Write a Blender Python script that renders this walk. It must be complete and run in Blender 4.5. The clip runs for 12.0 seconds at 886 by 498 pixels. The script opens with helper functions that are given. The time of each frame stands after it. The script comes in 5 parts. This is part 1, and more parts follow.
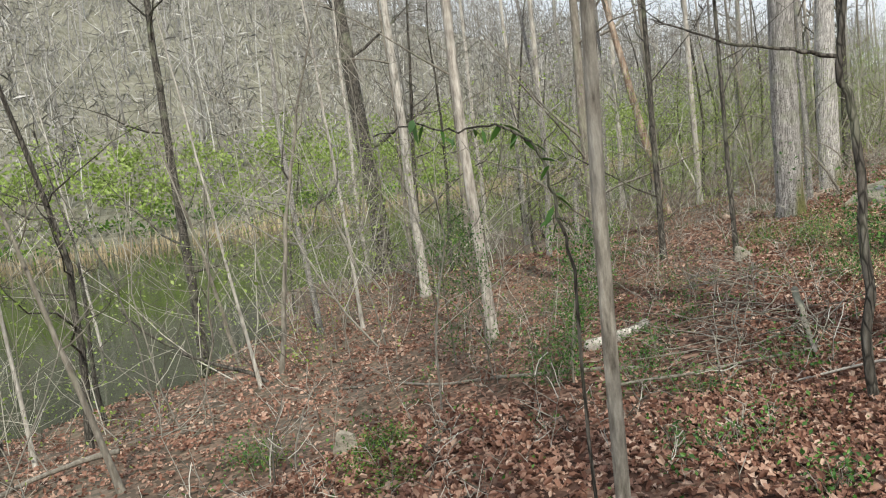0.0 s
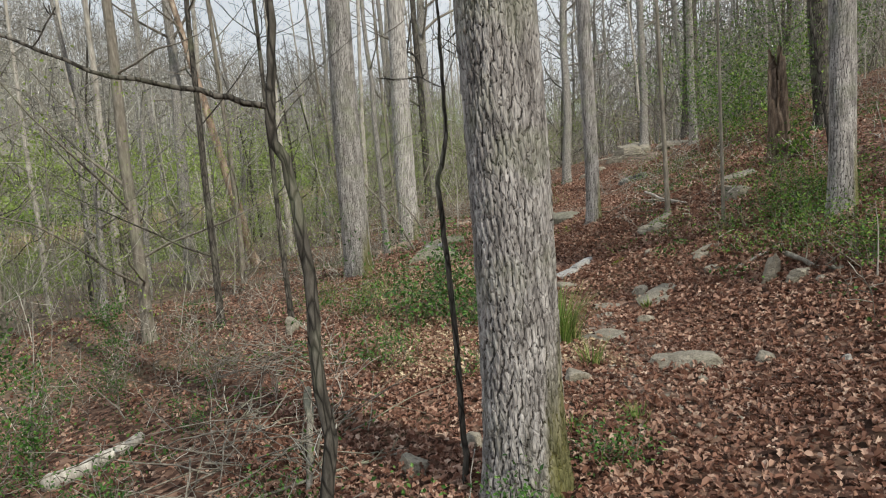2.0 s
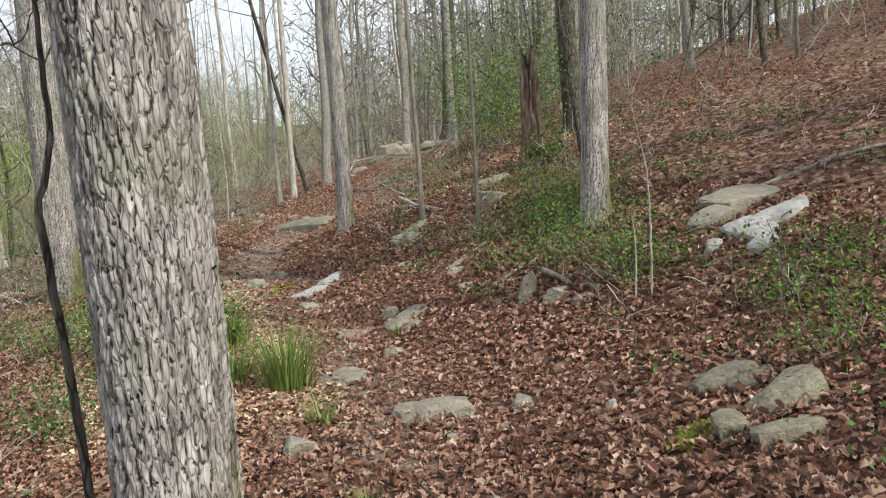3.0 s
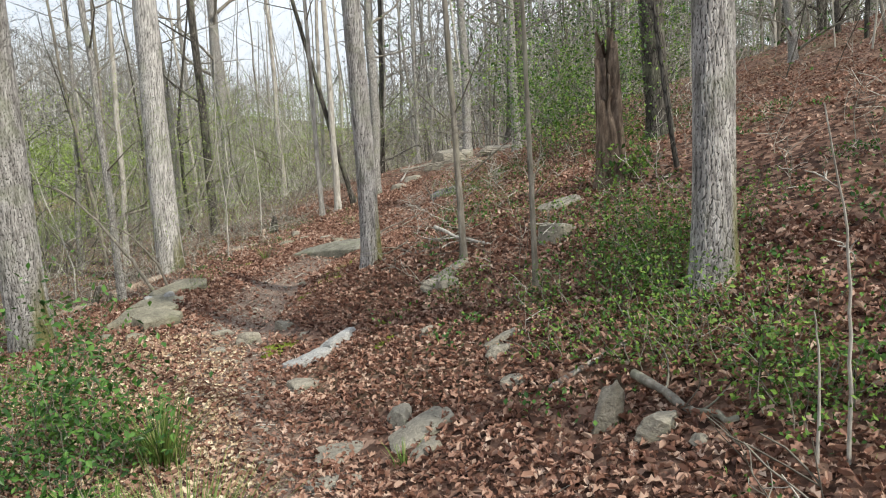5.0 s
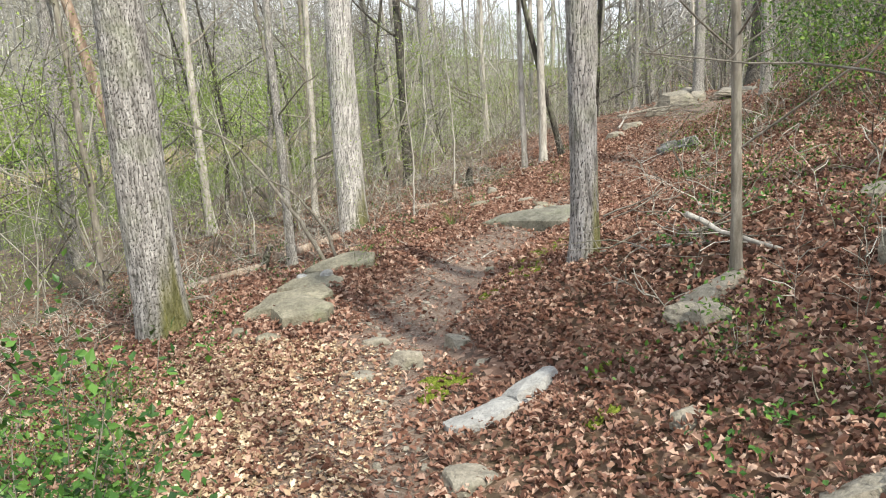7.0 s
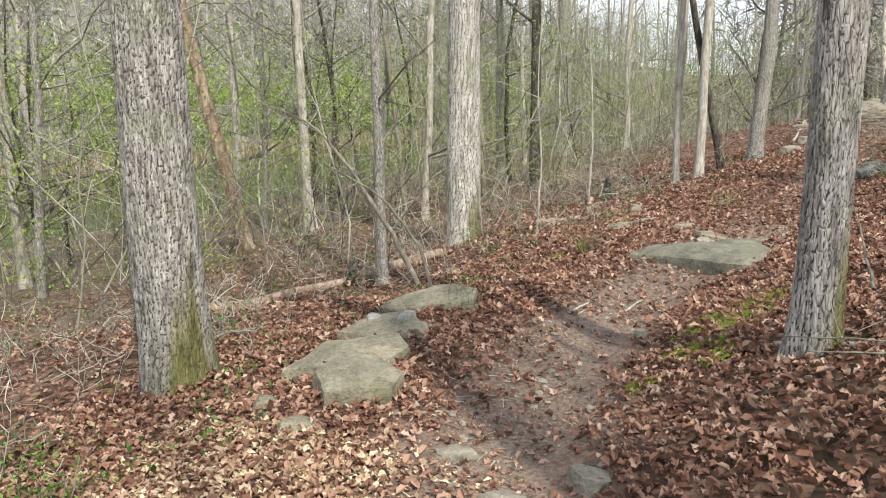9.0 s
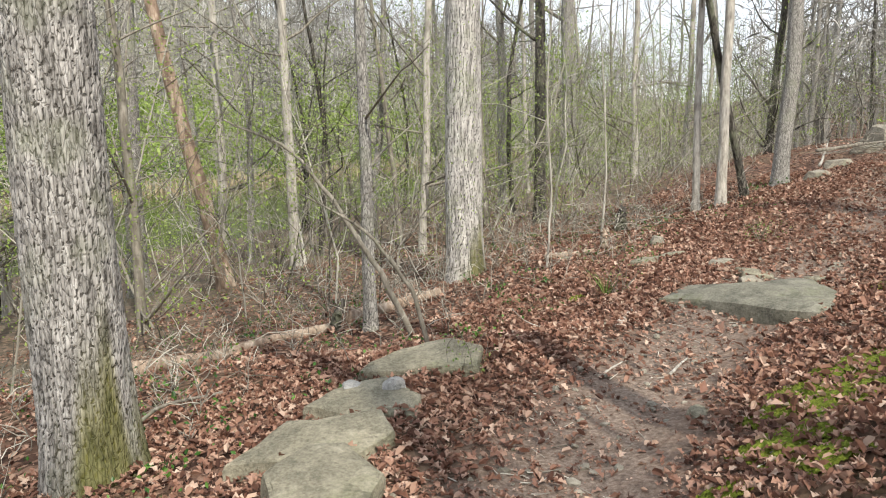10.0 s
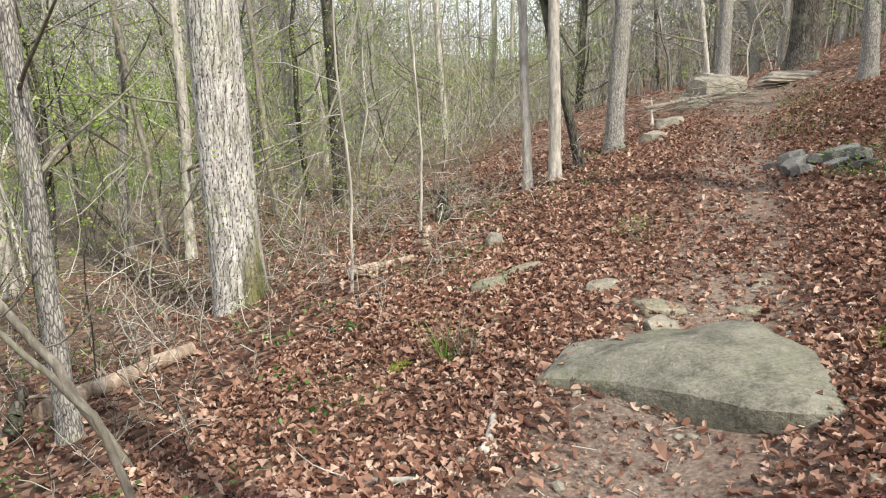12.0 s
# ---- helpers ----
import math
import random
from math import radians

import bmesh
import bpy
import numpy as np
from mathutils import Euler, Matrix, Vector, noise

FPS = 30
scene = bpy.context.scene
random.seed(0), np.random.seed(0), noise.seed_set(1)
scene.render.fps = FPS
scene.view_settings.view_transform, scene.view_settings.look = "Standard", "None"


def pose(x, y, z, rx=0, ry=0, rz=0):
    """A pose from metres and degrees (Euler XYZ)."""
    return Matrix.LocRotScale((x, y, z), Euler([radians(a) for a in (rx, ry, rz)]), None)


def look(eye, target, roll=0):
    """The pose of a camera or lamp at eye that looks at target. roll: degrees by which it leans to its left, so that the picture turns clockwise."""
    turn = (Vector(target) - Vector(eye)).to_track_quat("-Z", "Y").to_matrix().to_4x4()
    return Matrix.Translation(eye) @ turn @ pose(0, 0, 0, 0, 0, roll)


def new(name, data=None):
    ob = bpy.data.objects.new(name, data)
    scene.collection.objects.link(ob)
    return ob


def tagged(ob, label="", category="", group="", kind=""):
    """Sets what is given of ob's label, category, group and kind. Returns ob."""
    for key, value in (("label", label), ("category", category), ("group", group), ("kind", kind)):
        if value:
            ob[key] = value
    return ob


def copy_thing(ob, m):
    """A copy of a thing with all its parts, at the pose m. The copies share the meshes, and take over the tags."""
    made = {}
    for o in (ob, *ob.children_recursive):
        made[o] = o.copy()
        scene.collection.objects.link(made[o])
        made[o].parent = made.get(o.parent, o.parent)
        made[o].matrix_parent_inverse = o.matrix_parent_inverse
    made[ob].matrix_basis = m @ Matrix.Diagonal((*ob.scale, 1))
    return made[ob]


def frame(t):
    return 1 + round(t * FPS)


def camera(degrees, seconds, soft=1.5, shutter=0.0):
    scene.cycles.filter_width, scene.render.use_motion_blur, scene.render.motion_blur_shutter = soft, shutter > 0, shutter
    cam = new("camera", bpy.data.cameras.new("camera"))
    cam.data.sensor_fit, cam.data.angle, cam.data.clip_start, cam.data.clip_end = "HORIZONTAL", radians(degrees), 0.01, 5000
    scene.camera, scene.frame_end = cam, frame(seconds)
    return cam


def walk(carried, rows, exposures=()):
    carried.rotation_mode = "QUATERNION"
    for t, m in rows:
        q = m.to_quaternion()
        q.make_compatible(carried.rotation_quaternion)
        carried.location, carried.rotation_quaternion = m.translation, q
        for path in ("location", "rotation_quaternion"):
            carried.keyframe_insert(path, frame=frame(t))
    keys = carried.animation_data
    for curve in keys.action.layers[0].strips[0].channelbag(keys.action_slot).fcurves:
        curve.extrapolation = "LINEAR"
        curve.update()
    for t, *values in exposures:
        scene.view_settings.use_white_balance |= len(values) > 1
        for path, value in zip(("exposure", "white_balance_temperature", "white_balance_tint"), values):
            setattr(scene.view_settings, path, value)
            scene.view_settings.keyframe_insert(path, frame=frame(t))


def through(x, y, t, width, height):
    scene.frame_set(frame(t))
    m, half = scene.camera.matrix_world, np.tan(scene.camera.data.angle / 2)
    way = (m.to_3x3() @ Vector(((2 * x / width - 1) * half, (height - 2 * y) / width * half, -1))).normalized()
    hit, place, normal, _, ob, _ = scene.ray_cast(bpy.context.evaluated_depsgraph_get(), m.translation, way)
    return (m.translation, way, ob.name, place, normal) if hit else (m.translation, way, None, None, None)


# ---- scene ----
cam = camera(59.4, 12.0, soft=1.1)
PATH = [
    (0, (0.215, 0.31, 1.506), (0.091, 2.289, 1.244), -6.6),
    (0.5, (0.411, 0.594, 1.533), (0.412, 2.58, 1.295), -6.4),
    (1, (0.751, 0.942, 1.505), (0.848, 2.927, 1.277), -6.2),
    (1.5, (1.121, 1.344, 1.477), (1.508, 3.29, 1.229), -5.1),
    (2, (1.537, 1.737, 1.525), (2.333, 3.555, 1.277), -4.1),
    (2.5, (1.981, 2.081, 1.53), (3.108, 3.708, 1.24), -2.9),
    (3, (2.402, 2.524, 1.538), (3.684, 4.032, 1.246), -3.3),
    (3.2, (2.559, 2.695, 1.529), (3.862, 4.184, 1.24), -3.3),
    (4.8, (3.861, 3.919, 1.593), (5.082, 5.482, 1.34), -3.2),
    (5, (4.001, 4.086, 1.612), (5.145, 5.703, 1.334), -3.5),
    (5.5, (4.33, 4.578, 1.607), (5.353, 6.266, 1.279), -3.8),
    (6, (4.642, 5.037, 1.619), (5.581, 6.763, 1.247), -3.6),
    (6.5, (4.916, 5.548, 1.629), (5.716, 7.341, 1.249), -3.3),
    (7, (5.116, 6.134, 1.618), (5.785, 7.977, 1.224), -3.3),
    (7.5, (5.332, 6.685, 1.64), (5.908, 8.559, 1.242), -2.7),
    (7.7, (5.376, 6.891, 1.657), (5.869, 8.788, 1.255), -2.3),
    (9.3, (5.85, 8.405, 1.449), (6.212, 10.334, 1.065), -0.6),
    (9.5, (5.89, 8.615, 1.44), (6.252, 10.544, 1.055), -0.9),
    (10, (6.006, 9.181, 1.372), (6.378, 11.122, 1.062), -0.8),
    (10.5, (6.068, 9.74, 1.245), (6.452, 11.678, 0.934), -1.7),
    (11, (6.283, 10.343, 1.225), (6.805, 12.243, 0.886), -2.9),
    (11.5, (6.584, 10.965, 1.29), (7.302, 12.791, 0.906), -2.3),
    (12, (6.882, 11.584, 1.409), (7.707, 13.356, 0.988), -2.3),
]
walk(cam, [(t, look(eye, target, roll)) for t, eye, target, roll in PATH],
     [(0.0, -0.28, 6250, 7), (1.0, -0.4, 6300, 7), (1.5, -0.62, 6400, 7), (2.5, -0.5, 6350, 7), (3.0, -0.2, 6350, 7), (5.5, -0.22, 6200, 7), (6.2, 0.04, 6200, 7), (7.0, 0.14, 6300, 7), (9.5, -0.04, 6350, 8), (11.5, -0.04, 6350, 9), (12.0, 0.1, 6400, 9)])


# ---- world, sun ----
world = bpy.data.worlds.new("world")
scene.world = world
world.use_nodes = True
sky = world.node_tree.nodes.new("ShaderNodeTexSky")
sky.sky_type, sky.sun_disc = "NISHITA", False
SUN_FROM = Vector((0.20, -0.95, 0.9)).normalized()
sky.sun_elevation, sky.sun_rotation = math.asin(SUN_FROM.z), math.atan2(SUN_FROM.x, SUN_FROM.y)
sky.air_density, sky.dust_density, sky.altitude = 1.0, 3.0, 200
veil = world.node_tree.nodes.new("ShaderNodeTexNoise")
veil.inputs["Scale"].default_value, veil.inputs["Detail"].default_value = 2.2, 6
spread = world.node_tree.nodes.new("ShaderNodeMapRange")
spread.inputs[1].default_value, spread.inputs[2].default_value, spread.inputs[3].default_value, spread.inputs[4].default_value = 0.35, 0.65, 0.74, 1.0
world.node_tree.links.new(veil.outputs["Fac"], spread.inputs[0])
cloud = world.node_tree.nodes.new("ShaderNodeMix")
cloud.data_type = "RGBA"
cloud.inputs[7].default_value = (14.6, 15.0, 15.8, 1)
world.node_tree.links.new(spread.outputs[0], cloud.inputs[0])
world.node_tree.links.new(sky.outputs[0], cloud.inputs[6])
world.node_tree.links.new(cloud.outputs[2], world.node_tree.nodes["Background"].inputs[0])
world.node_tree.nodes["Background"].inputs[1].default_value = 0.09
sun = new("sun", bpy.data.lights.new("sun", "SUN"))
sun.data.energy, sun.data.angle, sun.data.color = 5.3, radians(1.0), (1.0, 0.91, 0.76)
sun.matrix_world = look(SUN_FROM * 60, (0, 0, 0))


# ---- materials ----
def ramp(nt, fac, stops):
    n = nt.nodes.new("ShaderNodeValToRGB")
    while len(n.color_ramp.elements) < len(stops):
        n.color_ramp.elements.new(0.5)
    for e, (pos, col) in zip(n.color_ramp.elements, stops):
        e.position, e.color = pos, (*col, 1)
    nt.links.new(fac, n.inputs[0])
    return n.outputs[0]


def noise_of(nt, vec, scale, detail=4, rough=0.6):
    n = nt.nodes.new("ShaderNodeTexNoise")
    n.inputs["Scale"].default_value, n.inputs["Detail"].default_value, n.inputs["Roughness"].default_value = scale, detail, rough
    if vec is not None:
        nt.links.new(vec, n.inputs["Vector"])
    return n.outputs["Fac"]


def coords(nt, which="Object", scale=(1, 1, 1)):
    c, m = nt.nodes.new("ShaderNodeTexCoord"), nt.nodes.new("ShaderNodeMapping")
    m.inputs["Scale"].default_value = scale
    nt.links.new(c.outputs[which], m.inputs["Vector"])
    return m.outputs[0]


def mixed(nt, fac, a, b, how="MIX"):
    n = nt.nodes.new("ShaderNodeMix")
    n.data_type, n.blend_type = "RGBA", how
    for sock, val in ((n.inputs[0], fac), (n.inputs[6], a), (n.inputs[7], b)):
        if isinstance(val, (int, float)):
            sock.default_value = val
        elif isinstance(val, tuple):
            sock.default_value = (*val, 1)
        else:
            nt.links.new(val, sock)
    return n.outputs[2]


def bumped(nt, height, strength, distance):
    b = nt.nodes.new("ShaderNodeBump")
    b.inputs["Strength"].default_value, b.inputs["Distance"].default_value = strength, distance
    nt.links.new(height, b.inputs["Height"])
    return b.outputs[0]


def blank(name, rough=0.9, spec=0.25):
    m = bpy.data.materials.new(name)
    m.use_nodes = True
    b = m.node_tree.nodes["Principled BSDF"]
    b.inputs["Roughness"].default_value, b.inputs["Specular IOR Level"].default_value = rough, spec
    return m, m.node_tree, b


def island(nt):
    return nt.nodes.new("ShaderNodeNewGeometry").outputs["Random Per Island"]


def attribute(nt, name):
    n = nt.nodes.new("ShaderNodeAttribute")
    n.attribute_name = name
    return n.outputs["Fac"]


def bark(name, dark, mid, pale, grain=14.0, plates=True, lichen=(0.30, 0.33, 0.22), plate_attr=False):
    m, nt, b = blank(name, 0.92, 0.15)
    vec = coords(nt, "Object", (grain, grain, grain * 0.22))
    big = noise_of(nt, coords(nt, "Object"), 2.2, 3)
    fine = noise_of(nt, vec, 1.6, 6, 0.7)
    col = ramp(nt, fine, ((0.3, dark), (0.5, mid), (0.68, pale)))
    height = fine
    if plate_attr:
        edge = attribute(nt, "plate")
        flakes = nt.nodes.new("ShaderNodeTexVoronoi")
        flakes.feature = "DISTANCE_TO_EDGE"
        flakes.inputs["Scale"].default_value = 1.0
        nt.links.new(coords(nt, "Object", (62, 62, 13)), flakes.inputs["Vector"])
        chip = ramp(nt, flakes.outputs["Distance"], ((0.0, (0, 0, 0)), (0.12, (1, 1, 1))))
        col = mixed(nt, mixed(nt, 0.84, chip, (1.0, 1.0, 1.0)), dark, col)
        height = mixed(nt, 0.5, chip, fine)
        # darkening put into the furrows' colour by the plate attribute, besides their cut depth
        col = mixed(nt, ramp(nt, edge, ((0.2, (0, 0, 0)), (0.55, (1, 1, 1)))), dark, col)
    elif plates:
        vor = nt.nodes.new("ShaderNodeTexVoronoi")
        vor.feature = "DISTANCE_TO_EDGE"
        vor.inputs["Scale"].default_value = 2.2
        nt.links.new(vec, vor.inputs["Vector"])
        crack = ramp(nt, vor.outputs["Distance"], ((0.0, (0, 0, 0)), (0.14, (1, 1, 1))))
        col = mixed(nt, crack, dark, col)
        height = mixed(nt, 0.5, crack, fine)
    col = mixed(nt, ramp(nt, big, ((0.52, (0, 0, 0)), (0.72, (0.55, 0.55, 0.55)))), col, lichen)
    if plate_attr:
        col = mixed(nt, attribute(nt, "moss"), col, ramp(nt, fine, ((0.35, (0.07, 0.075, 0.02)), (0.65, (0.2, 0.19, 0.05)))))
    nt.links.new(col, b.inputs["Base Color"])
    nt.links.new(bumped(nt, height, 0.8, 0.012), b.inputs["Normal"])
    return m


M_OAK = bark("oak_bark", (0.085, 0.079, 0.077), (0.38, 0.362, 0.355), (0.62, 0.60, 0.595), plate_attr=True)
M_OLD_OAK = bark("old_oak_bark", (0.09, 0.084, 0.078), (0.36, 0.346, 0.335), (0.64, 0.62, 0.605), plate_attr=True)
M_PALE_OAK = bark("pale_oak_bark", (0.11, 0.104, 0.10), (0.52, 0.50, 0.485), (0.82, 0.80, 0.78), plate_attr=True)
M_GREY = bark("grey_bark", (0.11, 0.104, 0.098), (0.38, 0.365, 0.345), (0.64, 0.62, 0.595), grain=34.0)
M_PALE = bark("pale_bark", (0.18, 0.165, 0.145), (0.44, 0.415, 0.375), (0.66, 0.635, 0.59), plates=False, lichen=(0.10, 0.09, 0.08))
M_DARK = bark("dark_bark", (0.03, 0.028, 0.025), (0.105, 0.097, 0.085), (0.21, 0.195, 0.175))
M_MOTTLED = bark("mottled_bark", (0.10, 0.09, 0.075), (0.27, 0.25, 0.215), (0.46, 0.435, 0.38), grain=30.0, plates=False, lichen=(0.5, 0.5, 0.46))
M_BLOTCH = bark("blotchy_bark", (0.07, 0.06, 0.05), (0.40, 0.37, 0.33), (0.66, 0.63, 0.58), grain=9.0, plates=False, lichen=(0.07, 0.06, 0.05))
M_TWIG = bark("twig_bark", (0.11, 0.098, 0.08), (0.22, 0.20, 0.17), (0.37, 0.345, 0.30), plates=False)
M_DEAD = bark("dead_wood", (0.12, 0.085, 0.065), (0.32, 0.245, 0.19), (0.58, 0.49, 0.41), plates=False, lichen=(0.35, 0.30, 0.24))

M_STRIPPED = bark("stripped_wood", (0.10, 0.068, 0.055), (0.31, 0.23, 0.175), (0.60, 0.51, 0.42), grain=7.0, plates=False, lichen=(0.13, 0.10, 0.08))


def brushwood(name, stops):
    """Thin stems that differ from one to the next."""
    m, nt, b = blank(name, 0.9, 0.15)
    nt.links.new(ramp(nt, island(nt), stops), b.inputs["Base Color"])
    return m


M_BRUSH = brushwood("brush_stems", ((0.0, (0.08, 0.074, 0.06)), (0.35, (0.23, 0.215, 0.185)), (0.75, (0.42, 0.40, 0.35)), (1.0, (0.64, 0.62, 0.56))))
M_WOODS = brushwood("far_woods", ((0.0, (0.13, 0.125, 0.115)), (0.4, (0.235, 0.228, 0.215)), (0.8, (0.37, 0.36, 0.345)), (1.0, (0.60, 0.59, 0.565))))


def foliage(name, stops, rough=0.55, through=0.25):
    m, nt, b = blank(name, rough, 0.3)
    nt.links.new(ramp(nt, island(nt), stops), b.inputs["Base Color"])
    b.inputs["Subsurface Weight"].default_value = 0.0
    t = nt.nodes.new("ShaderNodeBsdfTranslucent")
    nt.links.new(ramp(nt, island(nt), stops), t.inputs["Color"])
    mix = nt.nodes.new("ShaderNodeMixShader")
    mix.inputs[0].default_value = through
    out = nt.nodes["Material Output"]
    nt.links.new(b.outputs[0], mix.inputs[1])
    nt.links.new(t.outputs[0], mix.inputs[2])
    nt.links.new(mix.outputs[0], out.inputs[0])
    return m


M_LITTER = foliage("leaf_litter", ((0.0, (0.085, 0.043, 0.033)), (0.25, (0.197, 0.099, 0.069)), (0.5, (0.302, 0.167, 0.122)), (0.72, (0.383, 0.236, 0.176)), (0.88, (0.474, 0.323, 0.25)), (1.0, (0.575, 0.438, 0.353))), 0.7, 0.12)
M_SPRING = foliage("spring_leaves", ((0.0, (0.15, 0.22, 0.04)), (0.5, (0.26, 0.36, 0.08)), (1.0, (0.42, 0.52, 0.17))), 0.5, 0.4)
M_EVER = foliage("evergreen_leaves", ((0.0, (0.022, 0.065, 0.014)), (0.5, (0.055, 0.14, 0.026)), (1.0, (0.13, 0.26, 0.05))), 0.4, 0.2)
M_HERB = foliage("herb_leaves", ((0.0, (0.03, 0.08, 0.016)), (0.5, (0.09, 0.19, 0.03)), (1.0, (0.25, 0.38, 0.07))), 0.5, 0.3)
# straw-tan leaf bits, lightened to carry the trail's sunlit strip in their colour
M_CRUMB = foliage("leaf_crumbs", ((0.0, (0.20, 0.12, 0.08)), (0.4, (0.42, 0.30, 0.20)), (0.75, (0.60, 0.48, 0.33)), (1.0, (0.74, 0.64, 0.48))), 0.8, 0.1)
M_GRASS = foliage("grass_blades", ((0.0, (0.07, 0.13, 0.03)), (0.6, (0.18, 0.28, 0.06)), (1.0, (0.36, 0.37, 0.15))), 0.5, 0.25)
M_REED = foliage("dry_reeds", ((0.0, (0.26, 0.20, 0.12)), (0.6, (0.42, 0.34, 0.22)), (1.0, (0.56, 0.48, 0.33))), 0.7, 0.2)


def make_ground_material():
    m, nt, b = blank("forest_floor", 0.95, 0.1)
    vec = coords(nt, "Object")
    vor = nt.nodes.new("ShaderNodeTexVoronoi")
    vor.inputs["Scale"].default_value = 19
    nt.links.new(vec, vor.inputs["Vector"])
    sep = nt.nodes.new("ShaderNodeSeparateColor")
    nt.links.new(vor.outputs["Color"], sep.inputs[0])
    leafy = ramp(nt, sep.outputs[0], ((0.0, (0.03, 0.018, 0.014)), (0.4, (0.10, 0.058, 0.044)), (0.75, (0.19, 0.115, 0.085)), (1.0, (0.31, 0.205, 0.155))))
    patch = noise_of(nt, vec, 0.5, 4)
    leafy = mixed(nt, ramp(nt, patch, ((0.5, (0, 0, 0)), (0.75, (0.5, 0.5, 0.5)))), leafy, (0.17, 0.15, 0.09))
    grit = noise_of(nt, vec, 45, 6, 0.75)
    soil = ramp(nt, grit, ((0.3, (0.085, 0.063, 0.050)), (0.5, (0.215, 0.165, 0.135)), (0.7, (0.39, 0.32, 0.265))))
    floor = mixed(nt, attribute(nt, "worn"), leafy, soil)
    brush = ramp(nt, noise_of(nt, vec, 0.9, 8, 0.8), ((0.35, (0.11, 0.108, 0.078)), (0.5, (0.20, 0.195, 0.15)), (0.65, (0.31, 0.30, 0.255))))
    nt.links.new(mixed(nt, attribute(nt, "beyond"), floor, brush), b.inputs["Base Color"])
    nt.links.new(bumped(nt, mixed(nt, 0.5, vor.outputs["Distance"], grit), 0.8, 0.02), b.inputs["Normal"])
    return m


M_GROUND = make_ground_material()


def stone(name, dark, mid, pale, moss=0.25):
    m, nt, b = blank(name, 0.88, 0.25)
    vec = coords(nt, "Object")
    a = noise_of(nt, vec, 5, 6, 0.65)
    f = noise_of(nt, vec, 60, 4, 0.7)
    col = mixed(nt, 0.35, ramp(nt, a, ((0.3, dark), (0.5, mid), (0.72, pale))), ramp(nt, f, ((0.35, dark), (0.65, pale))))
    spots = noise_of(nt, vec, 2.3, 5, 0.7)
    col = mixed(nt, ramp(nt, spots, ((0.55, (0, 0, 0)), (0.68, (moss, moss, moss)))), col, (0.13, 0.15, 0.07))
    stain = noise_of(nt, coords(nt, "Object", (1.0, 1.6, 3.0)), 2.9, 7, 0.75)
    col = mixed(nt, ramp(nt, stain, ((0.53, (0, 0, 0)), (0.63, (0.7, 0.7, 0.7)))), col, dark)
    pit = noise_of(nt, vec, 22, 5, 0.8)
    col = mixed(nt, ramp(nt, pit, ((0.34, (0.6, 0.6, 0.6)), (0.44, (0, 0, 0)))), col, dark)
    nt.links.new(col, b.inputs["Base Color"])
    nt.links.new(bumped(nt, mixed(nt, 0.4, a, mixed(nt, 0.5, f, pit)), 0.9, 0.05), b.inputs["Normal"])
    return m


M_STONE = stone("sandstone", (0.13, 0.12, 0.10), (0.30, 0.275, 0.225), (0.47, 0.43, 0.36), 0.5)
M_SLAB = stone("lichened_stone", (0.06, 0.059, 0.047), (0.20, 0.193, 0.155), (0.36, 0.345, 0.285), 0.6)
M_TAN_STONE = stone("olive_tan_sandstone", (0.085, 0.08, 0.06), (0.24, 0.222, 0.165), (0.47, 0.435, 0.34), 0.6)
M_GREY_STONE = stone("grey_slabs", (0.06, 0.06, 0.058), (0.17, 0.17, 0.165), (0.34, 0.34, 0.33), 0.4)
M_SNAG = bark("rotten_wood", (0.04, 0.03, 0.024), (0.15, 0.112, 0.086), (0.34, 0.265, 0.205), plates=False, lichen=(0.20, 0.17, 0.14))
M_WHITE_STONE = stone("pale_stone", (0.20, 0.20, 0.195), (0.40, 0.395, 0.385), (0.60, 0.59, 0.57), 0.3)


def make_moss():
    m, nt, b = blank("moss", 0.95, 0.1)
    n = noise_of(nt, coords(nt, "Object"), 60, 5, 0.7)
    nt.links.new(ramp(nt, n, ((0.3, (0.05, 0.07, 0.01)), (0.5, (0.16, 0.20, 0.03)), (0.7, (0.32, 0.36, 0.07)))), b.inputs["Base Color"])
    nt.links.new(bumped(nt, n, 1.0, 0.02), b.inputs["Normal"])
    return m


M_MOSS = make_moss()
M_WATER, nt_w, b_w = blank("pond_water", 0.06, 0.5)
b_w.inputs["Base Color"].default_value = (0.022, 0.032, 0.012, 1)
nt_w.links.new(bumped(nt_w, noise_of(nt_w, coords(nt_w, "Object"), 3, 3), 0.15, 0.02), b_w.inputs["Normal"])


# ---- the lie of the land ----
def smooth(e0, e1, x):
    k = np.clip((x - e0) / (e1 - e0), 0, 1)
    return k * k * (3 - 2 * k)


# the trail in coordinates p (along, towards north-east) and q (across, to the right)
TR_P = (-30, 0, 5.6, 7.4, 8.9, 10.0, 11.3, 13.8, 14.8, 15.6, 16.5, 17.9, 19.3, 21.0, 24.4, 28.2, 31, 45, 80)
TR_Q = (2, 0.5, 0.55, 0.16, -0.25, -0.8, -1.2, -1.6, -1.6, -1.4, -1.2, -0.75, -0.55, -0.25, 0.3, 1.2, 1.6, 3, 4)
TR_Z = (0.2, -0.02, 0.0, 0.02, 0.0, -0.06, -0.09, -0.05, 0.0, 0.05, 0.1, 0.22, 0.3, 0.38, 0.62, 1.05, 1.25, 1.0, 0.4)
WATER = -2.42


def curve(p, xs, ys):
    return sum(np.interp(p + d, xs, ys) for d in (-1, -0.5, 0, 0.5, 1)) / 5


def trail_pq(x, y):
    p, q = 0.6 * x + 0.8 * y, 0.8 * x - 0.6 * y
    return p, q - curve(p, TR_P, TR_Q)


